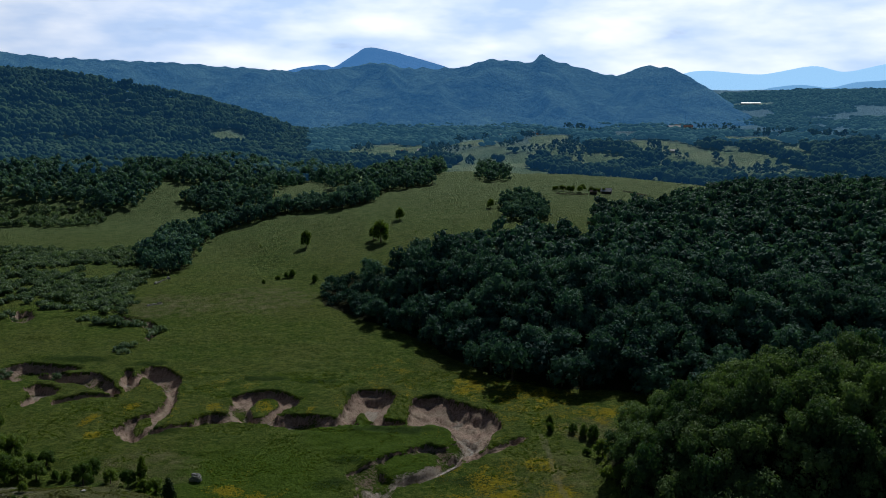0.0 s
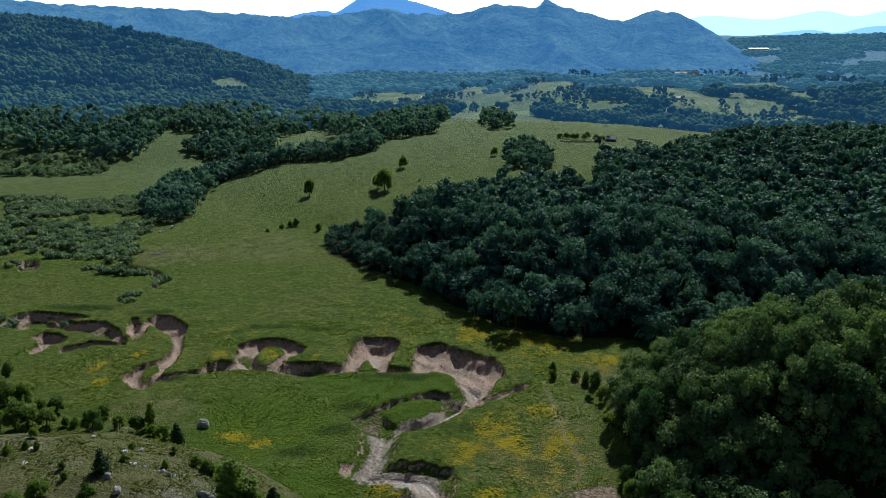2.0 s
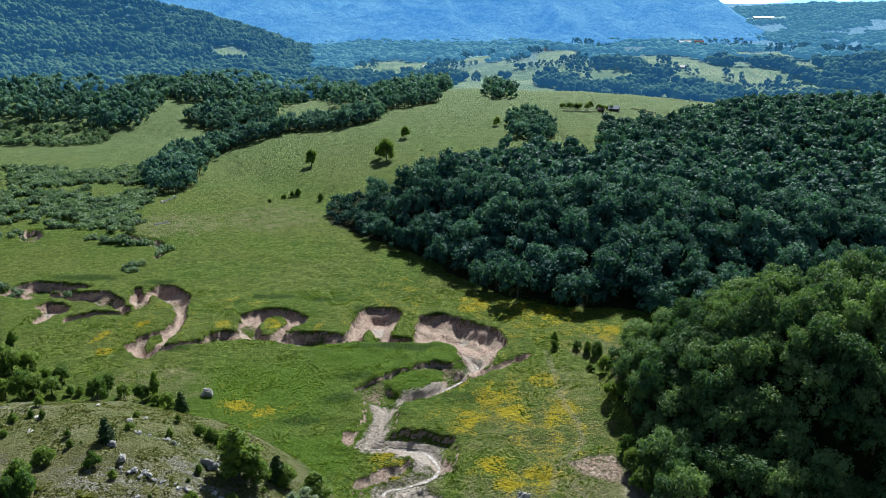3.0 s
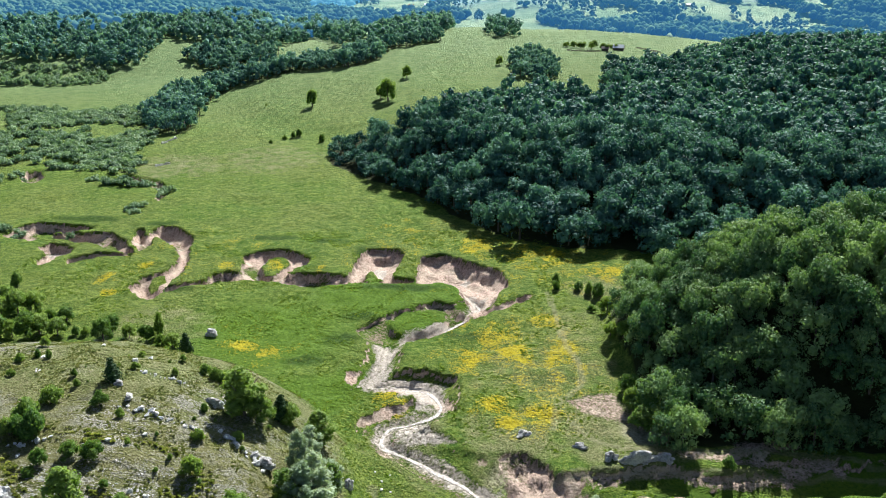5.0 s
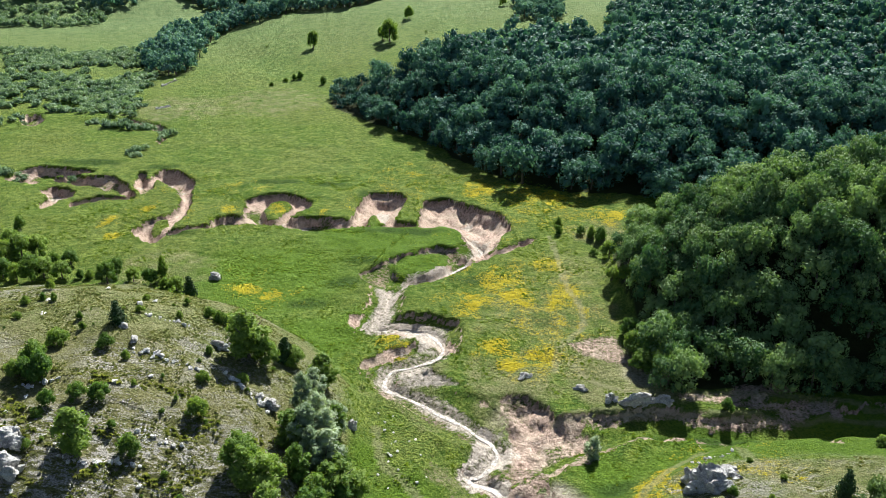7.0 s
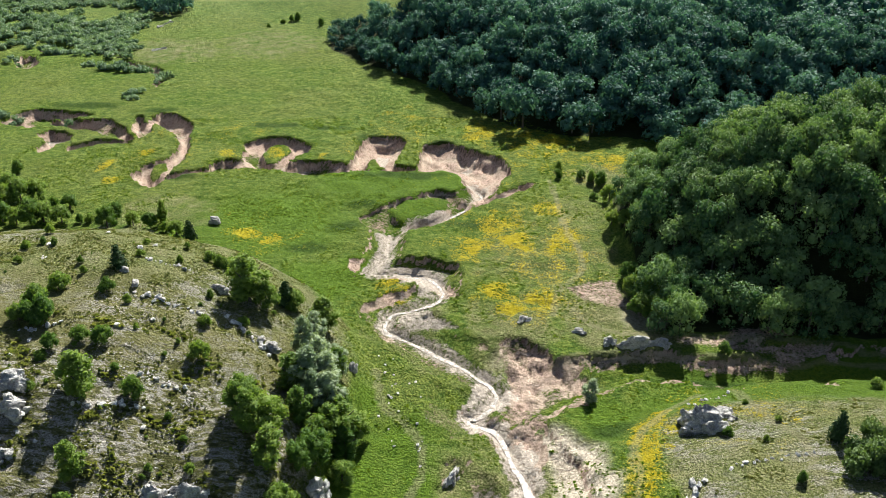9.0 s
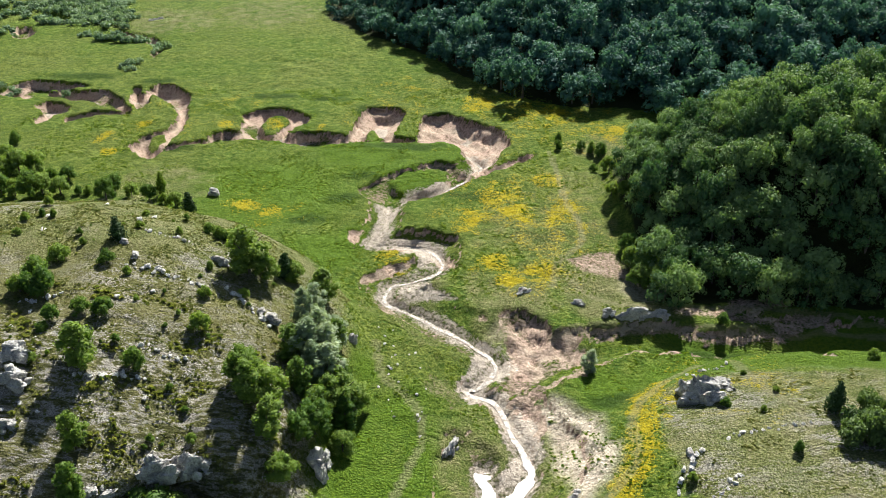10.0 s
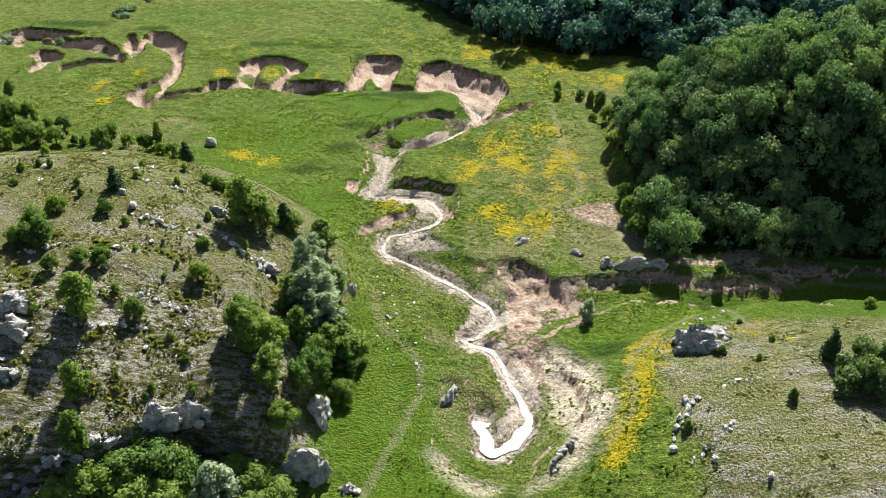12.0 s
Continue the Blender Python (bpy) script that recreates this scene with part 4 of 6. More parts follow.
def in_copse(x, y):
    """The copse in the hollow below the cottage."""
    return np.hypot((x - 62) / 18, (y - 668) / 46) + grain(x, y, 14, 69, 2) * 0.25 < 1


# ------------------------------------------------ the ground
def spaced(a, b, step, grow, far_lo, far_hi):
    mid = list(np.arange(a, b, step))
    lo, hi, s = [], [], step
    p = a
    while p > far_lo:
        s *= grow
        p -= s
        lo.append(p)
    s, p = step, mid[-1]
    while p < far_hi:
        s *= grow if grow > 1.03 else 1.012 if p < 480 else 1.045
        p += s
        hi.append(p)
    return np.array(lo[::-1] + mid + hi)


FLOWERS = [(12.7, 247, 8), (9, 237, 6), (3, 257, 4), (18, 238, 7), (5, 228, 5), (23.5, 205, 6), (15.6, 202, 5), (11, 208, 5), (33, 237, 7), (30, 258, 6), (-16, 211, 5), (37, 128, 4), (41, 140, 4),
           (32, 118, 3.5), (45, 145, 3.5), (-66, 242, 5), (-56, 237.5, 4), (36, 320, 12), (11, 330, 10), (-128, 294, 4)]
FLOWERS += [(-122, 282, 3), (-69, 312, 5), (-50, 304, 3), (-87, 307, 4), (-118, 307, 5), (60, 300, 8), (39, 134, 4)]
HERBS = [(-72, 337, 12, 3), (-50, 333, 9, 2.5), (-36, 246, 6, 4), (-45, 233, 7, 3), (-20, 286, 14, 3), (8, 249, 9, 3), (26, 222, 10, 3), (-34, 322, 4, 6), (-5, 318, 6, 3), (-128, 356, 9, 3), (-160, 362, 14, 4), (-100, 285, 8, 2.5), (14, 183, 8, 3), (-30, 263, 7, 3), (62, 171, 12, 3), (34, 150, 7, 4)]
LUSH = [(66, 158, 10), (84, 160, 14), (110, 158, 16), (50, 158, 8), (36, 156, 7), (33, 148, 5), (-12, 147, 9), (-5, 137, 8), (-15, 121, 14), (-9, 110, 14), (-27, 222, 9), (-38, 214, 12), (-12, 262, 12), (-4, 282, 14), (-59, 250, 26), (62, 166, 14), (100, 166, 22), (-19, 136, 9), (-20, 160, 6), (-30, 282, 22)]
PATHS = [spline([(-16.5, 110.8), (-14, 116.7), (-10.5, 125.6), (-8.8, 131.7), (-6.7, 138.3), (-7.4, 146.8), (-12, 153.5), (-16.5, 159.6), (-18.7, 171.5)]),
         spline([(27.5, 115.3), (30.5, 118.6), (34.4, 123.3), (36.3, 130.6), (37, 139.7), (42.3, 148.6), (52, 158.7), (61.3, 164)]),
         spline([(67.8, 100), (68.1, 114.8), (66.6, 122), (68, 133.2), (64.5, 144.3), (63.3, 158.8)]),
         spline([(33.6, 283), (34.5, 259.7), (35.3, 242), (37.7, 230), (36.4, 218.5), (29, 207.4), (26.7, 196.7)]),
         spline([(31, 200.6), (36, 192.7), (45.5, 187.6), (65.7, 186.8), (87.3, 186), (108, 181.8), (140, 181)]),
         spline([(24.7, 176.3), (34.3, 179.3), (48.6, 179.5), (62.5, 179), (85, 178.3), (120, 178)])]


def build_ground():
    xs = spaced(-226, 128, 0.82, 1.065, -5200, 5200)
    ys = spaced(96, 352, 0.78, 1.025, -500, 5200)
    x, y = np.meshgrid(xs, ys)
    z, cover = land(x, y)
    flowers = np.zeros_like(z)
    for cx, cy, r in FLOWERS:
        flowers = np.maximum(flowers, smooth(r * 1.35, r * 0.4, np.hypot(x - cx, (y - cy) * 0.8) + grain(x, y, 5, 71, 3) * r * 0.7) * 0.85)
    for cx, cy, r, k in ((22, 240, 24, 0.42), (28, 222, 18, 0.4), (20, 205, 14, 0.4), (30, 315, 34, 0.45), (-65, 240, 16, 0.3), (60, 150, 16, 0.4), (-20, 330, 30, 0.25), (-100, 320, 30, 0.2)):
        flowers = np.maximum(flowers, k * smooth(r * 1.4, r * 0.3, np.hypot(x - cx, y - cy) + grain(x, y, 8, 72, 3) * r * 0.5))
    d, along = off_line(x, y, spline([(46, 154), (42.5, 149.7), (40, 141), (37.5, 132), (35, 124), (31.5, 118), (29, 112)]), 14)
    flowers = np.maximum(flowers, smooth(np.interp(along, [0, 0.3, 0.7, 1], [2.6, 5.2, 4.4, 2.4]), 1.0, d + grain(x, y, 4, 74, 2) * 1.0))
    flowers *= smooth(2.5, 0.8, cover["gully"])
    lush = np.zeros_like(z)
    for cx, cy, r in LUSH:
        lush = np.maximum(lush, smooth(r * 1.4, r * 0.5, np.hypot(x - cx, y - cy) + grain(x, y, 9, 73, 2) * 4))
    lush *= 1 - cover["hill_turf"] * 0.9
    dry = cover["hill_turf"] * 0.9
    for cx, cy, r, k in ((26, 228, 24, 0.52), (36, 252, 18, 0.5), (44, 196, 17, 0.9), (25, 205, 14, 0.55), (-12, 190, 12, 0.6), (14, 190, 14, 0.7), (-150, 455, 30, 0.55), (-100, 470, 34, 0.5), (-95, 255, 18, 0.5), (10, 135, 14, 0.6), (4, 167, 7, 0.5), (0, 156, 8, 0.5), (2, 146, 7, 0.5), (-6, 176, 6, 0.5), (52, 284, 14, 0.6)):
        dry = np.maximum(dry, k * smooth(r * 1.5, r * 0.5, np.hypot(x - cx, y - cy) + grain(x, y, 9, 75, 2) * 5))
    stony = np.clip(cover["hill_turf"] * (0.02 + 0.7 * smooth(152, 130, y) * (x < 0) + 0.4 * (x > 0) + 1.1 * grain(x, y, 16, 77, 3)), 0, 1)
    gritty = cover["hill_turf"] * np.clip(0.85 * smooth(150, 134, y + grain(x, y, 14, 99, 2) * 9) * (x < -30) + 0.5 * (x > 0) * smooth(0.1, 0.5, grain(x, y, 12, 96, 2)), 0, 1)
    herbs = np.zeros_like(z)
    for cx, cy, rx, ry in HERBS:
        herbs = np.maximum(herbs, smooth(1.4, 0.5, np.hypot((x - cx) / rx, (y - cy) / ry) + grain(x, y, 6, 91, 3) * 0.6))
    # front slope of the rocky hill: browner turf plus painted-in shade
    brown = smooth(0.5, 1, cover["hill_turf"]) * (x < 0) * smooth(176, 154, y + grain(x, y, 18, 89, 2) * 11) * 0.7
    path = np.zeros_like(z)
    for line in PATHS:
        d, _ = off_line(x, y, line, 12)
        path = np.maximum(path, 0.5 * smooth(0.5, 0.05, d + grain(x, y, 6, 79, 1) * 0.15))
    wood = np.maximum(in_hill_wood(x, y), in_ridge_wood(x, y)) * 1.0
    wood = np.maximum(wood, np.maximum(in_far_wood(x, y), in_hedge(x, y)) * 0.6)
    # how far haze blue replaces the wooded ground's own colour
    farwood_haze = smooth(1200, 1700, y + grain(x, y, 90, 95, 2) * 120) * (1 - in_field(x, y) * 0.85)
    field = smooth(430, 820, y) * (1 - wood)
    soil = cover["soil"]
    bare = smooth(6, 2, np.abs(y - 186 - grain(x, y, 12, 81, 2) * 3)) * smooth(50, 60, x) * smooth(-0.2, 0.3, grain(x, y, 9, 83, 2))
    soil = np.maximum(soil, bare * 0.62)
    steep = np.hypot(np.gradient(z, ys, axis=0), np.gradient(z, xs, axis=1))  # no turf holds on the sheer banks
    soil = np.maximum(soil, 0.8 * smooth(0.65, 1.2, steep) * (cover["cut"] + cover["gully"] > 0.3) * (y < 480))
    # how far haze pales the fields, growing with distance
    farfield_haze = 0.85 * smooth(780, 1250, y) * (1 - wood)
    rows, cols = z.shape
    idx = np.arange(rows * cols).reshape(rows, cols)
    quads = np.stack([idx[:-1, :-1], idx[:-1, 1:], idx[1:, 1:], idx[1:, :-1]], -1).reshape(-1, 4)
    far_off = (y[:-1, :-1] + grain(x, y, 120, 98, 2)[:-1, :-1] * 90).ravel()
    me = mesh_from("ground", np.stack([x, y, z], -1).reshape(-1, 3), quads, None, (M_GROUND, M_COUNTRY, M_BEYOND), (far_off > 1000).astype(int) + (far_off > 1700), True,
                   dict(gritty=gritty, brown=brown, herbs=herbs, topsoil_shade=cover["topsoil_shade"], flowers=flowers, lush=lush, dry=dry, stony=stony, path=path, wood=wood, field=field, soil=soil, sand=cover["sand"], clay=cover["clay"], farwood_haze=farwood_haze, farfield_haze=farfield_haze))
    return tagged(new("ground", me), "green valley meadow cut by bare earth gullies and grassy hills", "ground", kind="structure")


build_ground()


def build_stream():
    """Shallow silty water, a ribbon a little wider in the bends near the viewer."""
    line = STREAM
    d = np.gradient(line, axis=0)
    n = np.stack([-d[:, 1], d[:, 0]], 1) / np.linalg.norm(d, axis=1)[:, None]
    t = np.linspace(0, 1, len(line))
    half = np.interp(t, [0, 0.14, 0.24, 1.0], [1.35, 1.2, 0.55, 0.32]) * np.clip(1.0 + 0.8 * grain(t * 200, t * 0, 3, 91, 3), 0.45, 1.6)
    verts = []
    sway = 0.55 * grain(t * 300, t * 0, 4, 93, 2)
    for k in (-1, -0.5, 0.5, 1):
        p = line + n * (half * k + sway)[:, None]
        verts.append(np.c_[p, np.zeros(len(p))])
    bed = ground_at(line[:, 0], line[:, 1])
    bed = np.convolve(np.pad(bed, 6, mode="edge"), np.ones(13) / 13, "valid")
    bed = np.where(t < 0.15, bed, np.minimum.accumulate(bed[::-1])[::-1])
    for v in verts:
        v[:, 2] = bed + np.interp(t, [0, 0.2, 0.4, 1], [0.24, 0.22, 0.17, 0.15])
    m = len(line)
    quads = [[k * m + i, k * m + i + 1, (k + 1) * m + i + 1, (k + 1) * m + i] for k in range(3) for i in range(m - 1)]
    # where the water is whitened as glare: the wide bend near the viewer
    broad = np.tile(smooth(0.24, 0.1, t), 4)
    me = mesh_from("stream", np.vstack(verts), quads, None, (M_WATER,), None, True, dict(broad=broad))
    tagged(new("stream", me), "shallow pale silty stream winding between earth banks", "water", kind="structure")


build_stream()


# ------------------------------------------------ far ranges
def build_range(name, label, skyline, dist, foot_dist, foot, mat, rough, seed, cols=420, rows=80):
    """A far range: a skyline given as (x, z) at its distance, falling in wooded spurs towards the viewer."""
    sk = spline(skyline, 8)
    xs = np.linspace(sk[0, 0], sk[-1, 0], cols)
    top = np.interp(xs, sk[:, 0], sk[:, 1]) + grain(xs, xs * 0, dist * 0.008, seed + 9, 2) * rough * 0.03
    f = np.linspace(0, 1, rows)[:, None]
    x = np.repeat(xs[None], rows, 0) * (1 - f * (1 - foot_dist / dist) * 0.9)
    y = dist + (foot_dist - dist) * f + 0 * x
    bent = x + grain(x, y, dist * 0.14, seed + 5, 2) * dist * 0.05
    spur = 1 - 2 * np.abs(grain(bent, y * 0.35, dist * 0.075, seed, 3))
    z = foot + (top[None] - foot) * (1 - f ** 0.8) + spur * rough * np.sin(math.pi * np.clip(f * 1.05, 0, 1)) * 0.5
    z = np.minimum(z, top[None] - (top[None] - foot) * f * 0.3 - 2)
    z[0] = top
    z = z + grain(x, y, dist * 0.01, seed + 3, 2) * rough * 0.05
    z[-1] = foot - 40
    back = np.stack([x[0], y[0] + 150, np.full(len(xs), foot - 40)], -1)[None]
    p = np.concatenate([back, np.stack([x, y, z], -1)])
    r, c = p.shape[:2]
    idx = np.arange(r * c).reshape(r, c)
    quads = np.stack([idx[:-1, :-1], idx[1:, :-1], idx[1:, 1:], idx[:-1, 1:]], -1).reshape(-1, 4)
    tagged(new(name, mesh_from(name, p.reshape(-1, 3), quads, None, (mat,))), label, "mountains", kind="structure")


def skyline(dist, columns):
    """Bearing and height over the eye's level, as tangents in thousandths, to places at that distance."""
    return [(a * dist / 1000, EYE + e * dist / 1000) for a, e in columns]


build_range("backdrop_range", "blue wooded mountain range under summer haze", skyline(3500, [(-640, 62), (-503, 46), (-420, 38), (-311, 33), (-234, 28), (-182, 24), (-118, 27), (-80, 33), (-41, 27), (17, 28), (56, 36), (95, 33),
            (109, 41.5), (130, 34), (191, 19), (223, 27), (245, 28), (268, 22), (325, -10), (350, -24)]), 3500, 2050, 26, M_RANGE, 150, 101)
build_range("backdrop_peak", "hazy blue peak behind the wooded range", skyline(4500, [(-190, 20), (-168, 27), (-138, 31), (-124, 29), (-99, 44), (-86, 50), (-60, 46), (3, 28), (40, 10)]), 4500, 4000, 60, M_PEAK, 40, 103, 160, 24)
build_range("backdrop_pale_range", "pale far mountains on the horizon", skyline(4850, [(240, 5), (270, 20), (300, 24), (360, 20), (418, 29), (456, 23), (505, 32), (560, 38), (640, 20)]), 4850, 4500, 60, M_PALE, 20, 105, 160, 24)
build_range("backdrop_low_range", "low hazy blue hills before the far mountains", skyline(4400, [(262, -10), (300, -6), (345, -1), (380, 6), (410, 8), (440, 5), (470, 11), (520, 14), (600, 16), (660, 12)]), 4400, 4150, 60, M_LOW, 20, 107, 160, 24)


# ------------------------------------------------ woods
rng = np.random.default_rng(11)
BEECH = [crown_template(s, 22, 1050, 0.07, "billow", 0.62) for s in range(8)]
WOOD = [crown_template(20 + s, 16, 560, 0.088, "billow", 0.66) for s in range(8)]
WOOD_FAR = [crown_template(30 + s, 8, 90, 0.18, "billow", 0.88) for s in range(6)]
FAR = [crown_template(40 + s, 5, 9, 0.17, "canopy", 1.05, 0.14) for s in range(8)]
FARTHEST = [crown_template(50 + s, 3, 2, 0.2, "canopy", 1.2, 0.14) for s in range(8)]
MID = [crown_template(35 + s, 4, 48, 0.24) for s in range(6)]
SCRUB = [crown_template(60 + s, 6, 78, 0.2, "mound", 0.75) for s in range(6)]


def grow(name, label, inside, box, step, width, height, templates, leaf, seed, category="woods", trunks=True, size=None, sink=0.3):
    r = np.random.default_rng(seed)
    p = scatter(r, *box, step, inside)
    big = r.uniform(0.75, 1.25, len(p))
    if size:
        big = big * size(p[:, 0], p[:, 1])
    w = width * big
    h = height * big * r.uniform(0.85, 1.2, len(p))
    tagged(new(name, planted(name, p, w, h, templates, leaf, seed, trunks, sink)), label, category, kind="stuff")


def in_country(near, far):
    return lambda x, y: in_far_wood(x, y) & (y >= near) & (y < far) & (np.abs(x) < y * 0.56 + 60)


grow("beech_wood", "dense green beech wood covering a rounded hill", lambda x, y: in_hill_wood(x, y) & (y < 268), (40, 300, 176, 312), 6.5, 4.9, 5.6, BEECH, M_BEECH, 1, sink=1.6)
grow("ridge_wood", "dark dense deciduous wood on the ridge", lambda x, y: in_ridge_wood(x, y) & (y < ridge_foot(x) + 95), (-95, 480, 300, 620), 9.0, 6.9, 6.8, WOOD, M_WOOD, 2, size=lambda x, y: 0.55 + 0.45 * smooth(-66, -5, x), sink=1.8)
grow("ridge_top_wood", "dense deciduous wood along the ridge top", lambda x, y: in_ridge_wood(x, y) & (y >= ridge_foot(x) + 95), (-95, 480, 300, 840), 8.6, 6.1, 6.0, WOOD_FAR, M_WOOD, 12)
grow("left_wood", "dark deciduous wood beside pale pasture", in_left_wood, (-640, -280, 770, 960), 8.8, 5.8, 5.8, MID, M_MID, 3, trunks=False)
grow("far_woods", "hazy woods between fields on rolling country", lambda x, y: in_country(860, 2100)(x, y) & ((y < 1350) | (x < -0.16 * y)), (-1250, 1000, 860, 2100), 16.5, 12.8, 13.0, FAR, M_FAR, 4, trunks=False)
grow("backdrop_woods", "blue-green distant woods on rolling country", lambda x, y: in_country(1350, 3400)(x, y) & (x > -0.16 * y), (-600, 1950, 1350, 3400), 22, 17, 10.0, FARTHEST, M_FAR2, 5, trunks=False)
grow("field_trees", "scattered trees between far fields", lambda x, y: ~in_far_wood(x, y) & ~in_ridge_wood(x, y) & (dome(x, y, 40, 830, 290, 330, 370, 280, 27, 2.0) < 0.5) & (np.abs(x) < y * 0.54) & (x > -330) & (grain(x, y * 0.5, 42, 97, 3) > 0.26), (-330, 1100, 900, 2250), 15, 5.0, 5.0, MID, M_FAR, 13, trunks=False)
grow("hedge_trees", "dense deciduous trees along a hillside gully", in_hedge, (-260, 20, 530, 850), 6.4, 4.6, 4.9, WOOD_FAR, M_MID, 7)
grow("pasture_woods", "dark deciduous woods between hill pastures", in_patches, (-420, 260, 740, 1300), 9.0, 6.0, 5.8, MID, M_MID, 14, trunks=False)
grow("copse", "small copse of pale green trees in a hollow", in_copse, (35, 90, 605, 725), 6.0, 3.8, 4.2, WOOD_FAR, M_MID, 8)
grow("far_scrub", "grey-green scrub beside a hay field", in_far_scrub, (-470, -280, 712, 775), 6.0, 3.6, 4.0, SCRUB, M_SCRUB, 9, "scrub", trunks=False)
grow("gully_scrub", "grey-green willow bushes along a gully", in_gully_scrub, (-290, -130, 340, 470), 4.2, 2.6, 2.6, SCRUB, M_SCRUB, 10, "scrub", trunks=False)
grow("scrub", "grey-green willow scrub on the valley floor", in_scrub, (-360, -160, 440, 620), 4.4, 3.0, 2.9, SCRUB, M_SCRUB, 6, "scrub", trunks=False)


# ------------------------------------------------ grass and stones
def tuft_template(seed, blades, size, tall):
    r = np.random.default_rng(seed)
    v = []
    for k in range(blades):
        a = math.pi * (k + r.uniform(-0.3, 0.3)) / blades
        c, sn = math.cos(a) * size, math.sin(a) * size
        lx, ly = r.uniform(-0.5, 0.5, 2) * size
        v += [(-c, -sn, -0.05), (c, sn, -0.05), (c * 0.75 + lx, sn * 0.75 + ly, tall * r.uniform(0.6, 1.2)), (-c * 0.9 + lx, -sn * 0.9 + ly, tall * r.uniform(0.6, 1.2))]
    v = np.array(v)
    return v, np.arange(len(v)).reshape(-1, 4), np.zeros((0, 3), int)


def strew(name, label, category, inside, box, step, low, high, templates, mat, seed, sink=0.02):
    r = np.random.default_rng(seed)
    n = int((box[1] - box[0]) * (box[3] - box[2]) / step ** 2)
    x, y = r.uniform(box[0], box[1], n), r.uniform(box[2], box[3], n)
    ok = inside(x, y)
    x, y = x[ok], y[ok]
    p = np.stack([x, y, ground_at(x, y)], 1)
    w = low + (high - low) * r.uniform(0, 1, len(p)) ** 2 * 1.2
    tagged(new(name, planted(name, p, w, w, templates, mat, seed, False, sink)), label, category, kind="stuff")


def on_turf(x, y):
    cover = land(x, y)[1]
    return (cover["hill_turf"] > 0.4) & ((x < 0) | (grain(x, y, 3, 84, 2) > 0.25)) & (cover["gully"] < 0.5) & (cover["sand"] < 0.3) & (grain(x, y, 5, 85, 3) > -0.02)


def on_stones(x, y):
    cover = land(x, y)[1]
    return (cover["hill_turf"] > 0.5) & ((y < 150) | (x > 0) | (grain(x, y, 6, 76, 2) > 0.35)) & (grain(x, y, 20, 77, 3) + 0.6 * smooth(152, 132, y) - 0.3 * (x > 0) > 0.2) & (grain(x, y, 3.5, 78, 2) > 0.15)


def on_meadow(x, y):
    cover = land(x, y)[1]
    return (cover["hill_turf"] < 0.5) & (cover["soil"] < 0.35) & (cover["sand"] < 0.3) & ~in_hill_wood(x, y) & (grain(x, y, 5, 87, 2) > -0.45)


TUFTS = [tuft_template(s, 3, 0.55, 0.5) for s in range(5)]
strew("meadow_grass", "tall tufted meadow grass and herbs", "grass", lambda x, y: on_meadow(x, y) & (grain(x, y, 10, 88, 3) > 0.12), (-165, 62, 100, 345), 0.85, 0.15, 0.6, TUFTS, M_GRASS, 21)
strew("dry_grass", "dry tufted grass on stony hills", "grass", on_turf, (-125, 100, 98, 212), 0.55, 0.14, 0.55, TUFTS, M_TURF, 22)
strew("slope_tussocks", "olive grass tussocks on the stony slope", "grass", lambda x, y: on_turf(x, y) & (grain(x, y, 4, 86, 2) > 0.05), (-125, -30, 98, 152), 0.62, 0.3, 1.0, TUFTS, M_TUSSOCK, 24)


def rock_points(seed, level, squash=(1, 1, 0.75), cuts=26):
    """A broken limestone block: a ball cut by many planes and roughened."""
    r = np.random.default_rng(seed)
    v, f = (BALL0, BALL1, BALL2)[level]
    v = v.copy()
    for _ in range(cuts):
        n = r.normal(size=3)
        n /= np.linalg.norm(n)
        d = r.uniform(0.5, 0.82)
        over = np.clip(v @ n - d, 0, None)
        v -= over[:, None] * n
    v += 0.13 * np.stack([grain(v[:, k] * 3 + seed, v[:, (k + 1) % 3] * 3 + v[:, (k + 2) % 3], 1.0, seed + k, 2) for k in range(3)], 1)
    return v * np.array(squash), f


STONES = [(lambda vf: (vf[0], np.zeros((0, 4), int), vf[1]))(rock_points(s, 0, (1, 0.75, 0.45), 5)) for s in range(5)]
strew("loose_stones", "scattered pale limestone stones", "stones", on_stones, (-125, -30, 98, 160), 0.7, 0.05, 0.26, STONES, M_STONE, 23, -0.02)


# ------------------------------------------------ single trees and bushes
def crown_mesh(name, seed, lobes, clumps, size, style, mat):
    v, q, t = crown_template(seed, lobes, clumps, size, style)
    return mesh_from(name, v, q, t, (mat,), None, False)


def bole_mesh(high, r0, seed):
    """A tapered trunk that forks into three limbs."""
    r = np.random.default_rng(seed)
    tv, tq = trunk_template(7, -0.08, high, r0, r0 * 0.5)
    V, Q = [tv], [tq]
    base = len(tv)
    for k in range(3):
        a = 2.1 * k + r.uniform(-0.4, 0.4)
        lv, lq = trunk_template(5, 0.0, high * 0.8, r0 * 0.5, r0 * 0.18)
        lv[:, 0] += lv[:, 2] * 0.55 * math.cos(a)
        lv[:, 1] += lv[:, 2] * 0.55 * math.sin(a)
        lv[:, 2] += high * 0.75
        V.append(lv)
        Q.append(lq + base)
        base += len(lv)
    return mesh_from("trunk", np.vstack(V), np.vstack(Q), None, (M_BARK,))


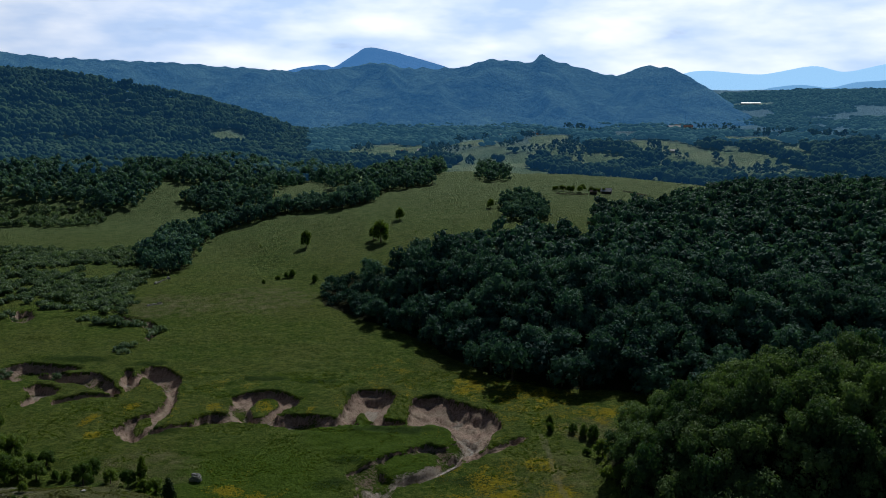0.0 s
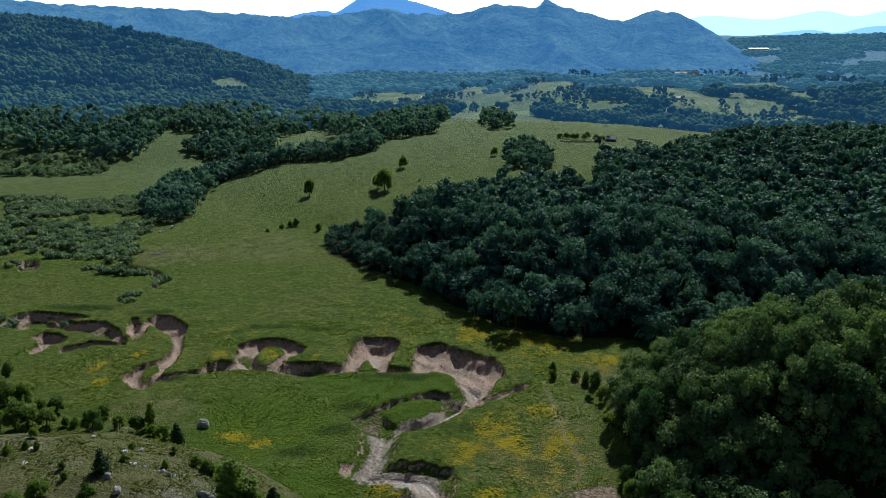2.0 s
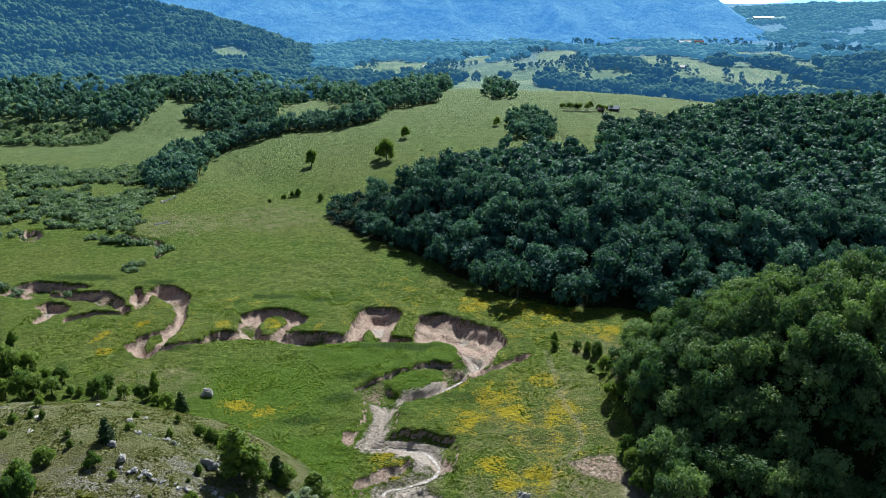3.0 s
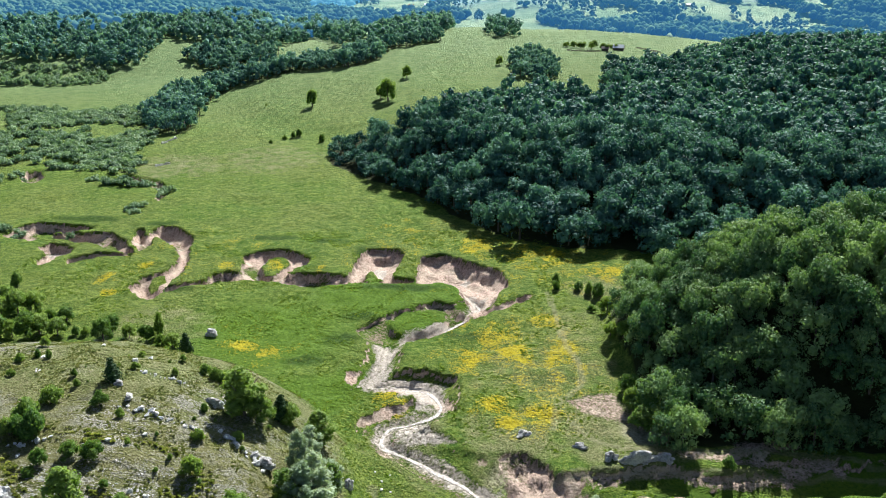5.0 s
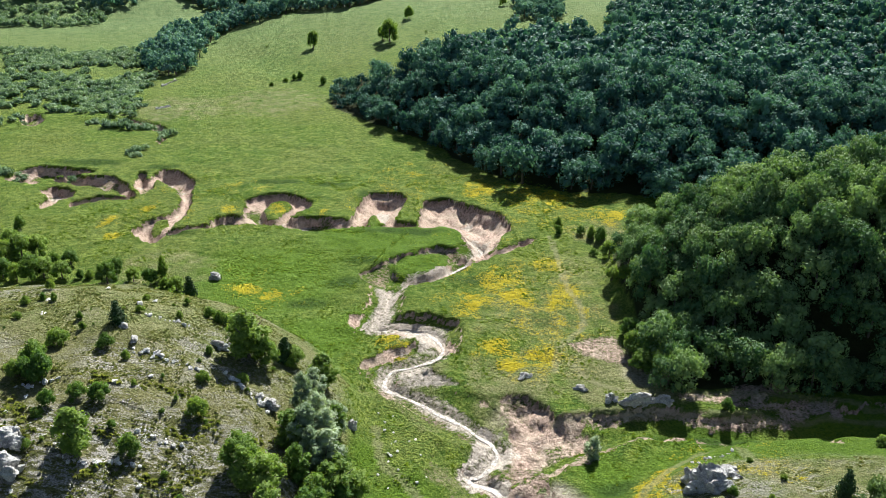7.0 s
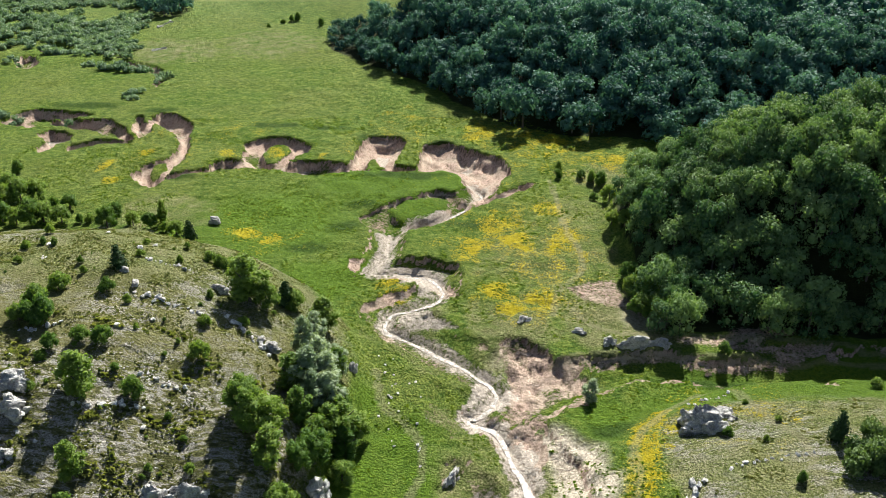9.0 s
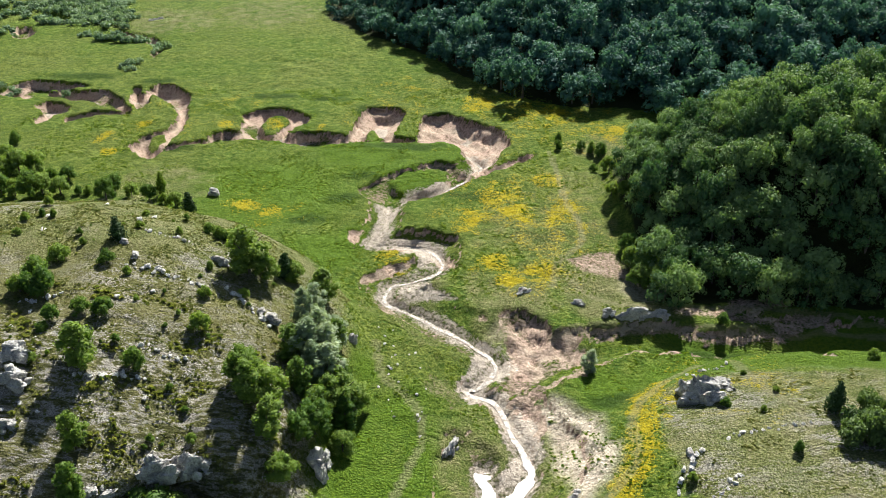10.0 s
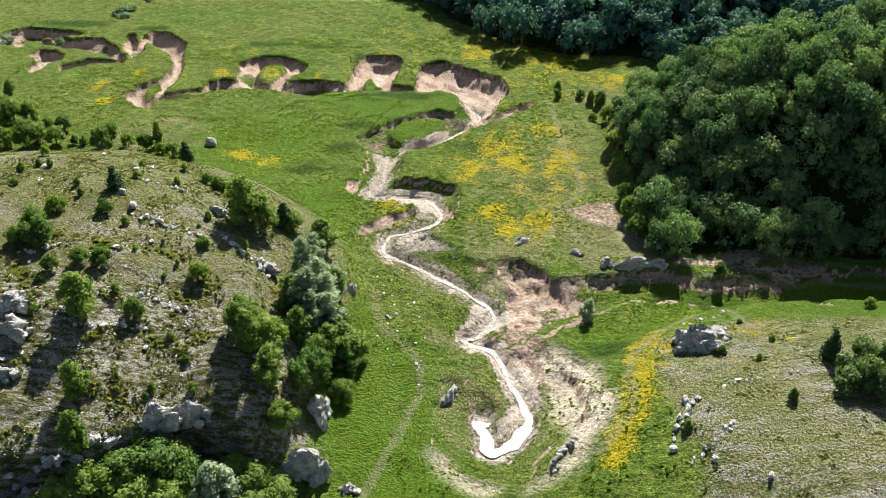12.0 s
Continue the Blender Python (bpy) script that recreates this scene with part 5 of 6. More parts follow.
KINDS = {  # crown meshes, trunk meshes, height of the crown's top in units of its radius
    "tree": ([crown_mesh("crown", 200 + k, 26, 1500, 0.075, "billow", M_BUSH) for k in range(3)], [bole_mesh(1.2, 0.075, k) for k in range(2)], 2.25),
    "bush": ([crown_mesh("crown", 220 + k, 14, 800, 0.09, "bush", M_BUSH) for k in range(4)], [bole_mesh(0.5, 0.06, 10 + k) for k in range(2)], 1.35),
    "tall_tree": ([crown_mesh("crown", 240 + k, 30, 1700, 0.088, "tall", M_BUSH) for k in range(3)], [bole_mesh(1.6, 0.08, 20 + k) for k in range(2)], 3.3),
    "juniper": ([crown_mesh("crown", 260 + k, 9, 420, 0.14, "cone", M_CONIFER) for k in range(2)], [bole_mesh(0.6, 0.06, 30)], 2.75),
    "willow_tree": ([crown_mesh("crown", 280 + k, 34, 1900, 0.075, "tall", M_WILLOW) for k in range(2)], [bole_mesh(1.4, 0.07, 40)], 3.3),
    "dark_bush": ([crown_mesh("crown", 300 + k, 9, 700, 0.10, "bush", M_THICKET) for k in range(2)], [bole_mesh(0.5, 0.06, 50)], 1.35),
}
tree_rng = random.Random(5)


def plant(kind, name, x, y, tall, label, category, group="", wide=1.0):
    crowns, boles, top = KINDS[kind]
    wide, tall = (wide * 0.78, tall * 0.85) if kind == "bush" else (wide, tall)
    s = tall / top
    ob = new(name)
    ob.empty_display_size = 0.2
    ob.matrix_world = Matrix.LocRotScale((x, y, float(ground_at(x, y)[0]) - 0.05), Euler((0, 0, tree_rng.uniform(0, 6.28))), (s * wide * tree_rng.uniform(0.8, 1.2), s * wide * tree_rng.uniform(0.8, 1.2), s))
    part("trunk", tree_rng.choice(boles), ob)
    part("crown", tree_rng.choice(crowns), ob)
    return tagged(ob, label, category, group)


HILL_BUSHES = [(-99.8, 178.2, 2.6), (-97, 180.7, 2.3), (-93.9, 179.8, 2.2), (-84.5, 171.4, 2), (-82.3, 167.4, 2), (-74.8, 160.4, 3.8), (-69.8, 158.3, 2.3), (-85.8, 161.8, 4.8), (-87, 153.8, 5.3), (-86.8, 149.3, 4.7), (-84, 149.8, 6.4), (-88.6, 149.1, 4.4), (-75.3, 187.6, 2.1), (-64.3, 178.4, 2.2), (-65.9, 189, 1.9), (-72.9, 177, 2), (-59.1, 183.8, 3.2), (-56.2, 182.7, 3.8), (-53.4, 182, 4.1), (-98.7, 171.5, 2.2), (-54.8, 167.4, 2.1), (-46, 160.8, 2.7)]
HILL_BUSHES += [(-74.8, 143.9, 4), (-70.9, 145, 4.6), (-79.5, 140.9, 4.3), (-80.2, 138.2, 2.6), (-52.2, 146.5, 4.9), (-53.2, 156.7, 3.2), (-61.4, 133.3, 4.8), (-66.1, 138.4, 2), (-65.8, 151, 1.2), (-56.6, 148.4, 1.4), (-61, 154.4, 1.2), (-78.7, 130.4, 2.2), (-50.6, 127.1, 1.7), (-54.4, 130.9, 1.7), (-55.3, 120.3, 2), (-48.5, 121.8, 2.3)]
for x, y, h in HILL_BUSHES:
    plant("bush", "bush", x, y, h, "round green hawthorn bush on dry stony turf" if h > 3 else "small green bush on dry stony turf", "bush", "bushes on the rocky hill")
for k in range(70):
    x, y = tree_rng.uniform(-112, -38), tree_rng.choice((tree_rng.uniform(116, 150), tree_rng.uniform(120, 200)))
    if float(land(np.array([x]), np.array([y]))[1]["left_hill"][0]) > 9:
        plant("bush", "shrub", x, y, tree_rng.uniform(0.4, 1.3), "low green shrub in dry stony turf", "bush", "shrubs on the rocky hill", tree_rng.uniform(0.7, 1.3))
for x, y, h in [(-70.2, 130.7, 10.6), (-66.9, 116.1, 8.5), (-64.6, 107.3, 8.9)]:
    plant("tall_tree", "young_tree", x, y, h, "slender young green tree on a rocky slope", "tree", "trees on the rocky slope", 1.15)
for x, y, h in [(-75.4, 169.7, 6.1), (-81.3, 237.1, 6.8), (-39.6, 175.1, 7.6), (74.5, 133, 7.4)]:
    plant("juniper", "juniper", x, y, h, "dark upright juniper beside the rocks", "tree", "junipers", 0.95)
EDGE_TREES = [(-46.7, 169.7, 12.3), (-43, 170, 6.7), (-31, 174.3, 9.3), (-37.6, 175.5, 6.2), (-49.3, 176.7, 5.5), (-24.6, 149.5, 9), (-34, 149.5, 9), (-39.3, 131, 10), (-34.7, 125, 9.5),
              (-27.8, 138, 7.4), (-22.5, 134, 5.5), (-32, 120, 6), (-26.2, 142, 10), (-26.6, 158, 9), (-36.7, 133, 8), (-41, 135, 8), (-22.6, 141, 8.5), (-24, 145, 11), (-31, 140, 9), (-21.5, 147, 8), (-30, 129, 6), (-27.8, 133, 8)]
for x, y, h in EDGE_TREES:
    plant("tall_tree" if h > 8 else "tree", "broadleaf_tree", x, y, h, "dense green broadleaf tree on the hill's edge", "tree", "trees on the hill's edge", 1.3 if h > 8 else 1.1)
for x, y, h in ((-33, 160.6, 11), (-29, 156, 12), (-31.5, 166, 9), (-29.5, 146, 11), (-27, 148, 12), (-31.5, 150, 12), (-28, 152, 12), (-26, 160, 9), (-42.5, 106, 13), (-41, 106.8, 11), (31.6, 162.5, 7)):
    plant("willow_tree", "willow_tree", x, y, h, "silvery grey-green willow beside other trees", "tree", "willows", 1.15)
CREST = [(-139.5, 246.9, 6.5), (-133.4, 244.9, 10.3), (-131.4, 248.4, 7.8), (-124.9, 247, 6.8), (-148.6, 259.1, 9.5), (-144.8, 262.4, 10), (-140.1, 264.8, 8.6), (-153.1, 272.6, 7.5), (-132.6, 258.5, 4.9), (-127.3, 259.2, 5.7), (-119.5, 247.8, 3.4), (-116.3, 248, 3.8), (-92.4, 206.2, 6.4), (-109, 250.9, 6.8), (-102.1, 246.6, 5.4), (-96.3, 245.4, 5.8), (-90.7, 242.4, 3.7), (-86.7, 241, 5.3), (-145.3, 249.5, 6.6), (-99.5, 189.8, 2.7)]
for x, y, h in CREST:
    plant("tree" if h > 5 else "bush", "thorn_tree" if h > 5 else "bush", x, y, h, "leafy thorn tree on the hill crest" if h > 5 else "green bush on the hill crest", "tree" if h > 5 else "bush", "thicket on the hill crest", 1.0 if h > 5 else 0.9)
plant("tall_tree", "thin_tree", -92.9, 248.5, 8.3, "thin grey-green sapling on the hill crest", "tree", "", 0.7)
FOOT = [(-58, 107.5, 8.5), (-54, 110, 8.5), (-51, 112, 7.5), (-67, 102, 7.5), (-62.5, 104, 8.5), (-47.3, 109, 9), (-37, 110, 8.5), (-33.7, 111, 6), (-56, 104, 8.5), (-40, 113, 5.5), (-71, 99, 6), (-31.4, 109, 6), (-50, 104, 8), (-74, 97, 7), (-60, 100, 8), (-66, 98, 7.5), (-53, 106, 7), (-37, 106, 7)]
for x, y, h in FOOT:
    plant("tree", "broadleaf_tree", x, y, h, "bright green broadleaf tree below the cliff", "tree", "trees below the cliff", 1.35)
for x, y, h in ((73, 122.4, 5.5), (79.7, 131, 6), (78.4, 120.8, 5.5), (77, 123, 6.5), (76, 125.5, 5), (84, 130, 6)):
    plant("dark_bush", "thicket_bush", x, y, h, "dark dense bush on the grassy knoll", "bush", "thicket on the knoll", 0.8)
for x, y, h in ((63.2, 121, 2.6), (43, 116.3, 2), (55.3, 138.4, 2.6), (62.5, 150.6, 1.5), (66.4, 141.7, 1.6), (94, 158.2, 3.2), (67.3, 180, 3.4), (61.4, 134.7, 1.5), (52.5, 143.5, 2), (-157, 287, 5.5), (37.7, 291.6, 3.4), (37, 284.5, 3.6)):
    plant("bush", "bush", x, y, h, "small green bush in the grass", "bush", "bushes in the grass")
for x, y, h in ((-95.3, 586, 12.5), (-43.5, 584, 16), (-49, 590, 10), (-33.5, 641, 10), (36.7, 677, 8)):
    plant("tree", "field_tree", x, y, h, "lone dark green tree on the grassy hill", "tree", "trees on the grassy hill", 0.8)
for x, y, h in ((-109, 508.5, 3.1), (-102.6, 520, 3.4), (-98, 524, 4), (-94.8, 525.5, 5), (-78.7, 512, 4.9), (-130, 600, 2), (-20, 600, 2)):
    plant("bush", "bush", x, y, h, "dark bush on the grassy hill", "bush", "bushes on the grassy hill")
for x, y, h in ((45, 284, 3.6), (48, 281, 4.4), (51, 279, 5), (47, 268, 3), (52, 266, 6.5), (49, 243, 5), (52, 238, 6), (50, 215, 6), (49, 207, 7), (52, 203, 8), (50, 198, 7), (55, 196, 8)):
    plant("tree" if h > 5 else "bush", "edge_tree" if h > 5 else "bush", x, y, h, "young green tree at the edge of the beech wood" if h > 5 else "green bush at the edge of the wood", "tree" if h > 5 else "bush", "growth at the wood's edge", 1.15)
for k in range(14):
    plant("tree", "fruit_tree", 97 + k * 3.4 + tree_rng.uniform(-2, 2), 748 + tree_rng.uniform(-6, 26), tree_rng.uniform(4, 6), "small pale orchard tree on the hilltop", "tree", "orchard")


# ------------------------------------------------ rocks
def crag_points(seed, shape):
    """A block of bedded limestone: boxy, stepped in beds, broken into angular pieces by cracks."""
    r = np.random.default_rng(seed)
    v = shape[0].copy()
    v = np.sign(v) * np.abs(v) ** 0.6
    beds, offs = r.uniform(0.74, 1.1, 7), r.uniform(-0.14, 0.14, (7, 2))
    k = np.clip(((v[:, 2] + 1) * 3.5).astype(int), 0, 6)
    v[:, :2] = v[:, :2] * beds[k][:, None] + offs[k]
    heart = r.normal(size=(26, 3)) * 0.75
    near = np.argsort(((v[:, None] - heart[None]) ** 2).sum(2), 1)[:, 0]
    v *= r.uniform(0.68, 1.12, 26)[near][:, None]
    v += r.uniform(-0.12, 0.12, (26, 3))[near]
    v += 0.16 * np.stack([grain(v[:, a] * 3 + seed, v[:, (a + 1) % 3] * 3 + v[:, (a + 2) % 3] * 2.3, 0.7, seed + a, 3) for a in range(3)], 1)
    return v * np.array((0.95, 0.75, 0.8)), shape[1]


ROCKS = []
for k in range(9):
    v, f = crag_points(400 + k, BALL3 if k < 5 else BALL2)
    ROCKS.append(mesh_from("rock", v, np.zeros((0, 4), int), f, (M_STONE if k < 5 else M_WHITE,), None, False))


def rock(name, x, y, size, label, squash=1.0, sink=0.3, group="limestone rocks"):
    ob = new(name, tree_rng.choice(ROCKS[:5] if size > 2 else ROCKS[5:]))
    ob.matrix_world = Matrix.LocRotScale((x, y, float(ground_at(x, y)[0]) + size * (0.35 * squash - sink * 0.5)), Euler((tree_rng.uniform(-0.3, 0.3), tree_rng.uniform(-0.3, 0.3), tree_rng.uniform(0, 6.28))), (size * 0.5, size * 0.42, size * 0.4 * squash))
    return tagged(ob, label, "rock", group)


def outcrop(name, x, y, length, high, turn, count, label):
    """A ledge of broken limestone blocks along a line."""
    ob = new(name)
    ob.matrix_world = pose(x, y, 0, 0, 0, turn)
    c, s = math.cos(radians(turn)), math.sin(radians(turn))
    count = int(count * 2.2)
    for k in range(count):
        u = (k / max(1, count - 1) - 0.5) * length + tree_rng.uniform(-0.5, 0.5)
        w = tree_rng.uniform(-0.7, 0.7)
        size = high * tree_rng.choice((0.4, 0.55, 0.75, 1.0))
        block = part("block", tree_rng.choice(ROCKS[:5] if high > 1.8 else ROCKS[5:]), ob)
        gz = float(ground_at(x + u * c - w * s, y + u * s + w * c)[0])
        block.matrix_local = Matrix.LocRotScale((u, w, gz + size * 0.08), Euler((tree_rng.uniform(-0.35, 0.35), tree_rng.uniform(-0.35, 0.35), tree_rng.uniform(0, 6.28))), (size * tree_rng.uniform(0.5, 0.85), size * tree_rng.uniform(0.4, 0.6), size * tree_rng.uniform(0.4, 0.75)))
    return tagged(ob, label, "rock outcrop", "limestone outcrops")


def crag_mesh(seed):
    """A standing mass of limestone: one broken block with lesser ones leaning against it; about two units wide and one high."""
    r = np.random.default_rng(900 + seed)
    V, F, base = [], [], 0
    for k in range(8):
        v, f = crag_points(900 + seed * 10 + k, BALL3 if k < 3 else BALL2)
        size = (1.0, 0.8, 0.75, 0.5, 0.45, 0.4, 0.35, 0.3)[k]
        a = r.uniform(0, 6.28)
        turn = np.array(Euler((r.uniform(-0.15, 0.15), r.uniform(-0.15, 0.15), a)).to_matrix())
        v = (v * (0.75, 0.75, 0.85)) @ turn.T * size * (1, 0.9, 1)
        v += (0, 0, 0.25) if k == 0 else (r.uniform(-0.75, 0.75), r.uniform(-0.75, 0.5), r.uniform(-0.1, 0.3) * size)
        V.append(v)
        F.append(f + base)
        base += len(v)
    return mesh_from("crag", np.vstack(V), np.zeros((0, 4), int), np.vstack(F), (M_STONE,), None, False)


CRAGS = [crag_mesh(s) for s in range(6)]
for k, (x, y, w, d, h, turn, label) in enumerate((
        (52, 143.5, 8.6, 6.0, 6.2, -20, "large grey limestone outcrop on the knoll's brow"), (56.5, 145.5, 5, 3.5, 2.2, -12, "low grey limestone shelf on the knoll's brow"),
        (-53.3, 116.3, 6.6, 3.6, 5.0, 18, "grey limestone cliff band above trees"), (-47.6, 118.2, 6.4, 3.6, 5.2, 8, "grey limestone cliff band above trees"),
        (-26.4, 127, 5, 4, 5.6, 60, "grey limestone crag beside the green slope"), (-27.5, 114.4, 8.0, 5, 9.0, 10, "grey limestone crag at the hill's foot"), (-19.6, 112.6, 2.6, 2, 1.6, 30, "small grey rock on the green slope"),
        (-82.4, 131.4, 6, 4, 4.0, 20, "pale fractured limestone outcrop on the slope"), (-80.6, 126.2, 5.6, 4, 4.0, -10, "pale fractured limestone outcrop on the slope"), (-80, 117.6, 4.5, 3, 2.6, 5, "pale fractured limestone outcrop on the slope"),
        (38.9, 183, 3.2, 2.2, 2.6, 10, "grey limestone rock under the path"), (46, 182, 7.4, 3, 4.2, 3, "grey limestone wall under the path"), (52, 182.8, 4.5, 2.6, 2.6, -8, "grey limestone rock under the path"),
        (32.2, 188.8, 3.4, 2.0, 1.5, 0, "pale weathered limestone rock in the grass"), (18.2, 193.8, 3.6, 2.4, 1.8, 40, "pale weathered limestone rock in the grass"),
        (-0.2, 138, 5, 2.2, 3.0, 65, "pale rock ledge above the stream"), (-40, 157.8, 4.2, 2.6, 1.9, -30, "grey limestone rock on the hill's rim"), (-54, 171, 4.6, 2.4, 2.0, -10, "grey limestone rock on the hill's rim"),
        (-23.6, 164.5, 2.6, 1.8, 2.4, 50, "grey limestone rock beside the willows"))):
    ob = new("limestone_crag", CRAGS[k % len(CRAGS)])
    ob.matrix_world = Matrix.LocRotScale((x, y, float(ground_at(x, y)[0]) - 0.05 * h), Euler((0, 0, radians(turn))), (w * 0.55, d * 0.6, h * 0.85))
    tagged(ob, label, "rock", "limestone crags")
rock("boulder", -76.6, 248.5, 4.2, "lone pale grey boulder lying in the green meadow", 0.9, 0.15, "")
for x, y, w in ((-73.4, 168, 2.2), (-74.3, 181, 1.8), (-42.2, 158.5, 2.2), (40, 182.6, 2.0), (44.2, 122.8, 2.2), (39.8, 111.6, 1.8), (46, 108, 1.6), (53.8, 102.8, 1.4), (-69.8, 163.9, 2.4), (-17.7, 112, 1.6)):
    rock("limestone_rock", x, y, w, "pale weathered limestone rock in the grass")
for x, y, length, high, turn, n, label in (
        (-65, 107.4, 15, 2.4, 27, 8, "long low limestone ledge above trees"), (-77, 102.6, 9, 2.4, 20, 5, "low limestone ledge above trees"),
        (-62.8, 160.5, 16, 1.2, -6, 8, "broken limestone rim on the dry hill"), (-45, 158.5, 12, 1.4, -30, 8, "broken limestone rim on the dry hill"), (-66, 176, 10, 0.9, -4, 6, "low broken limestone rim on the dry hill"),
        (-66, 130, 14, 1.2, 8, 7, "low broken limestone rim on the dry hill"), (-57, 138, 10, 1.1, -10, 6, "low broken limestone rim on the dry hill"), (-84, 148, 8, 1.3, 30, 5, "low broken limestone rim on the dry hill"),
        (21, 117, 8, 2, 60, 4, "pale clay and rock rib above the meander"), (-158, 458, 9, 2, 60, 5, "scattered pale stones at the hill's foot"), (-172, 515, 12, 2, 70, 5, "scattered pale stones at the hill's foot"),
        (43, 119, 10, 1.3, 55, 6, "low broken limestone pavement on the knoll"), (47, 112, 12, 1.0, 40, 7, "low broken limestone pavement on the knoll"), (60, 128, 16, 0.8, 10, 8, "low pale rock rim on the knoll"), (57, 156, 9, 0.8, 15, 5, "low pale rock rim on the knoll")):
    outcrop("rock_outcrop", x, y, length, high, turn, n, label)
for k in range(26):
    rock("stone", -16 + tree_rng.gauss(0, 3.5) + (k % 13) * 0.6, 175 - (k % 13) * 2.7 + tree_rng.gauss(0, 2), tree_rng.uniform(0.4, 1.0), "white limestone stone on the green slope", 0.8, 0.3, "stones on the green slope")
for k in range(24):
    rock("stone", tree_rng.uniform(-100, -50), tree_rng.uniform(120, 195), tree_rng.uniform(0.6, 1.6), "pale limestone stone in dry turf", 0.7, 0.3, "stones on the rocky hill")


# ------------------------------------------------ buildings
M_WALL = plain_material("limewashed_wall", (0.55, 0.52, 0.46), (0.75, 0.72, 0.66))
M_TIMBER = plain_material("weathered_timber", (0.07, 0.055, 0.045), (0.15, 0.12, 0.095))
M_TIN = plain_material("pale_tin_roof", (0.5, 0.52, 0.55), (0.72, 0.73, 0.75), 1.0, 0.45, 0.3)
M_TILE = plain_material("clay_tile_roof", (0.26, 0.10, 0.06), (0.40, 0.17, 0.10), 1.5)
M_PANE = plain_material("dark_window_pane", (0.02, 0.025, 0.03), (0.05, 0.055, 0.06), 1.0, 0.1)


def box_mesh(name, size, at, mat, bevel=0.0):
    bm = bmesh.new()
    bmesh.ops.create_cube(bm, size=1.0, matrix=Matrix.Translation(at) @ Matrix.Diagonal((*size, 1)))
    if bevel:
        bmesh.ops.bevel(bm, geom=bm.edges[:], offset=bevel, segments=1, affect="EDGES")
    me = bpy.data.meshes.new(name)
    bm.to_mesh(me)
    bm.free()
    me.materials.append(mat)
    return me


def roof_mesh(length, width, eave, ridge, mat, over=0.5, thick=0.2):
    l, w = length / 2 + over, width / 2 + over
    drop = (ridge - eave) * over / (width / 2)
    p = [(-l, -w, eave - drop), (l, -w, eave - drop), (-l, 0, ridge), (l, 0, ridge), (-l, w, eave - drop), (l, w, eave - drop)]
    v = p + [(a, b, c + thick) for a, b, c in p]
    q = [(0, 2, 3, 1), (2, 4, 5, 3), (6, 7, 9, 8), (8, 9, 11, 10), (0, 1, 7, 6), (5, 4, 10, 11), (0, 6, 8, 2), (2, 8, 10, 4), (1, 3, 9, 7), (3, 5, 11, 9)]
    return mesh_from("roof", v, q, None, (mat,), None, False)


def gable_mesh(length, width, eave, ridge, mat):
    l, w = length / 2, width / 2
    v = [(-l, -w, -1), (l, -w, -1), (l, w, -1), (-l, w, -1), (-l, -w, eave), (l, -w, eave), (l, w, eave), (-l, w, eave), (-l, 0, ridge), (l, 0, ridge)]
    return mesh_from("wall", v, [(0, 1, 5, 4), (2, 3, 7, 6), (1, 2, 6, 5), (3, 0, 4, 7), (0, 3, 2, 1)], [(4, 8, 7), (5, 6, 9)], (mat,), None, False)


def house(name, x, y, length, width, eave, ridge, turn, wall, roof, label, category="house", group="", windows=2):
    ob = new(name)
    ob.matrix_world = pose(x, y, float(ground_at(x, y)[0]), 0, 0, turn)
    part("wall", gable_mesh(length, width, eave, ridge, wall), ob)
    part("roof", roof_mesh(length, width, eave, ridge, roof), ob)
    for k in range(windows):
        u = (k + 1) / (windows + 1) * length - length / 2
        win = part("window", box_mesh("window", (1.0, 0.12, 1.1), (u, -width / 2 - 0.04, eave * 0.55), wall), ob)
        part("pane", box_mesh("pane", (0.8, 0.04, 0.9), (u, -width / 2 - 0.12, eave * 0.55), M_PANE), win)
    part("door", box_mesh("door", (1.0, 0.12, 2.0), (length * 0.42, -width / 2 - 0.05, 1.0), M_TIMBER), ob)
    return tagged(ob, label, category, group)


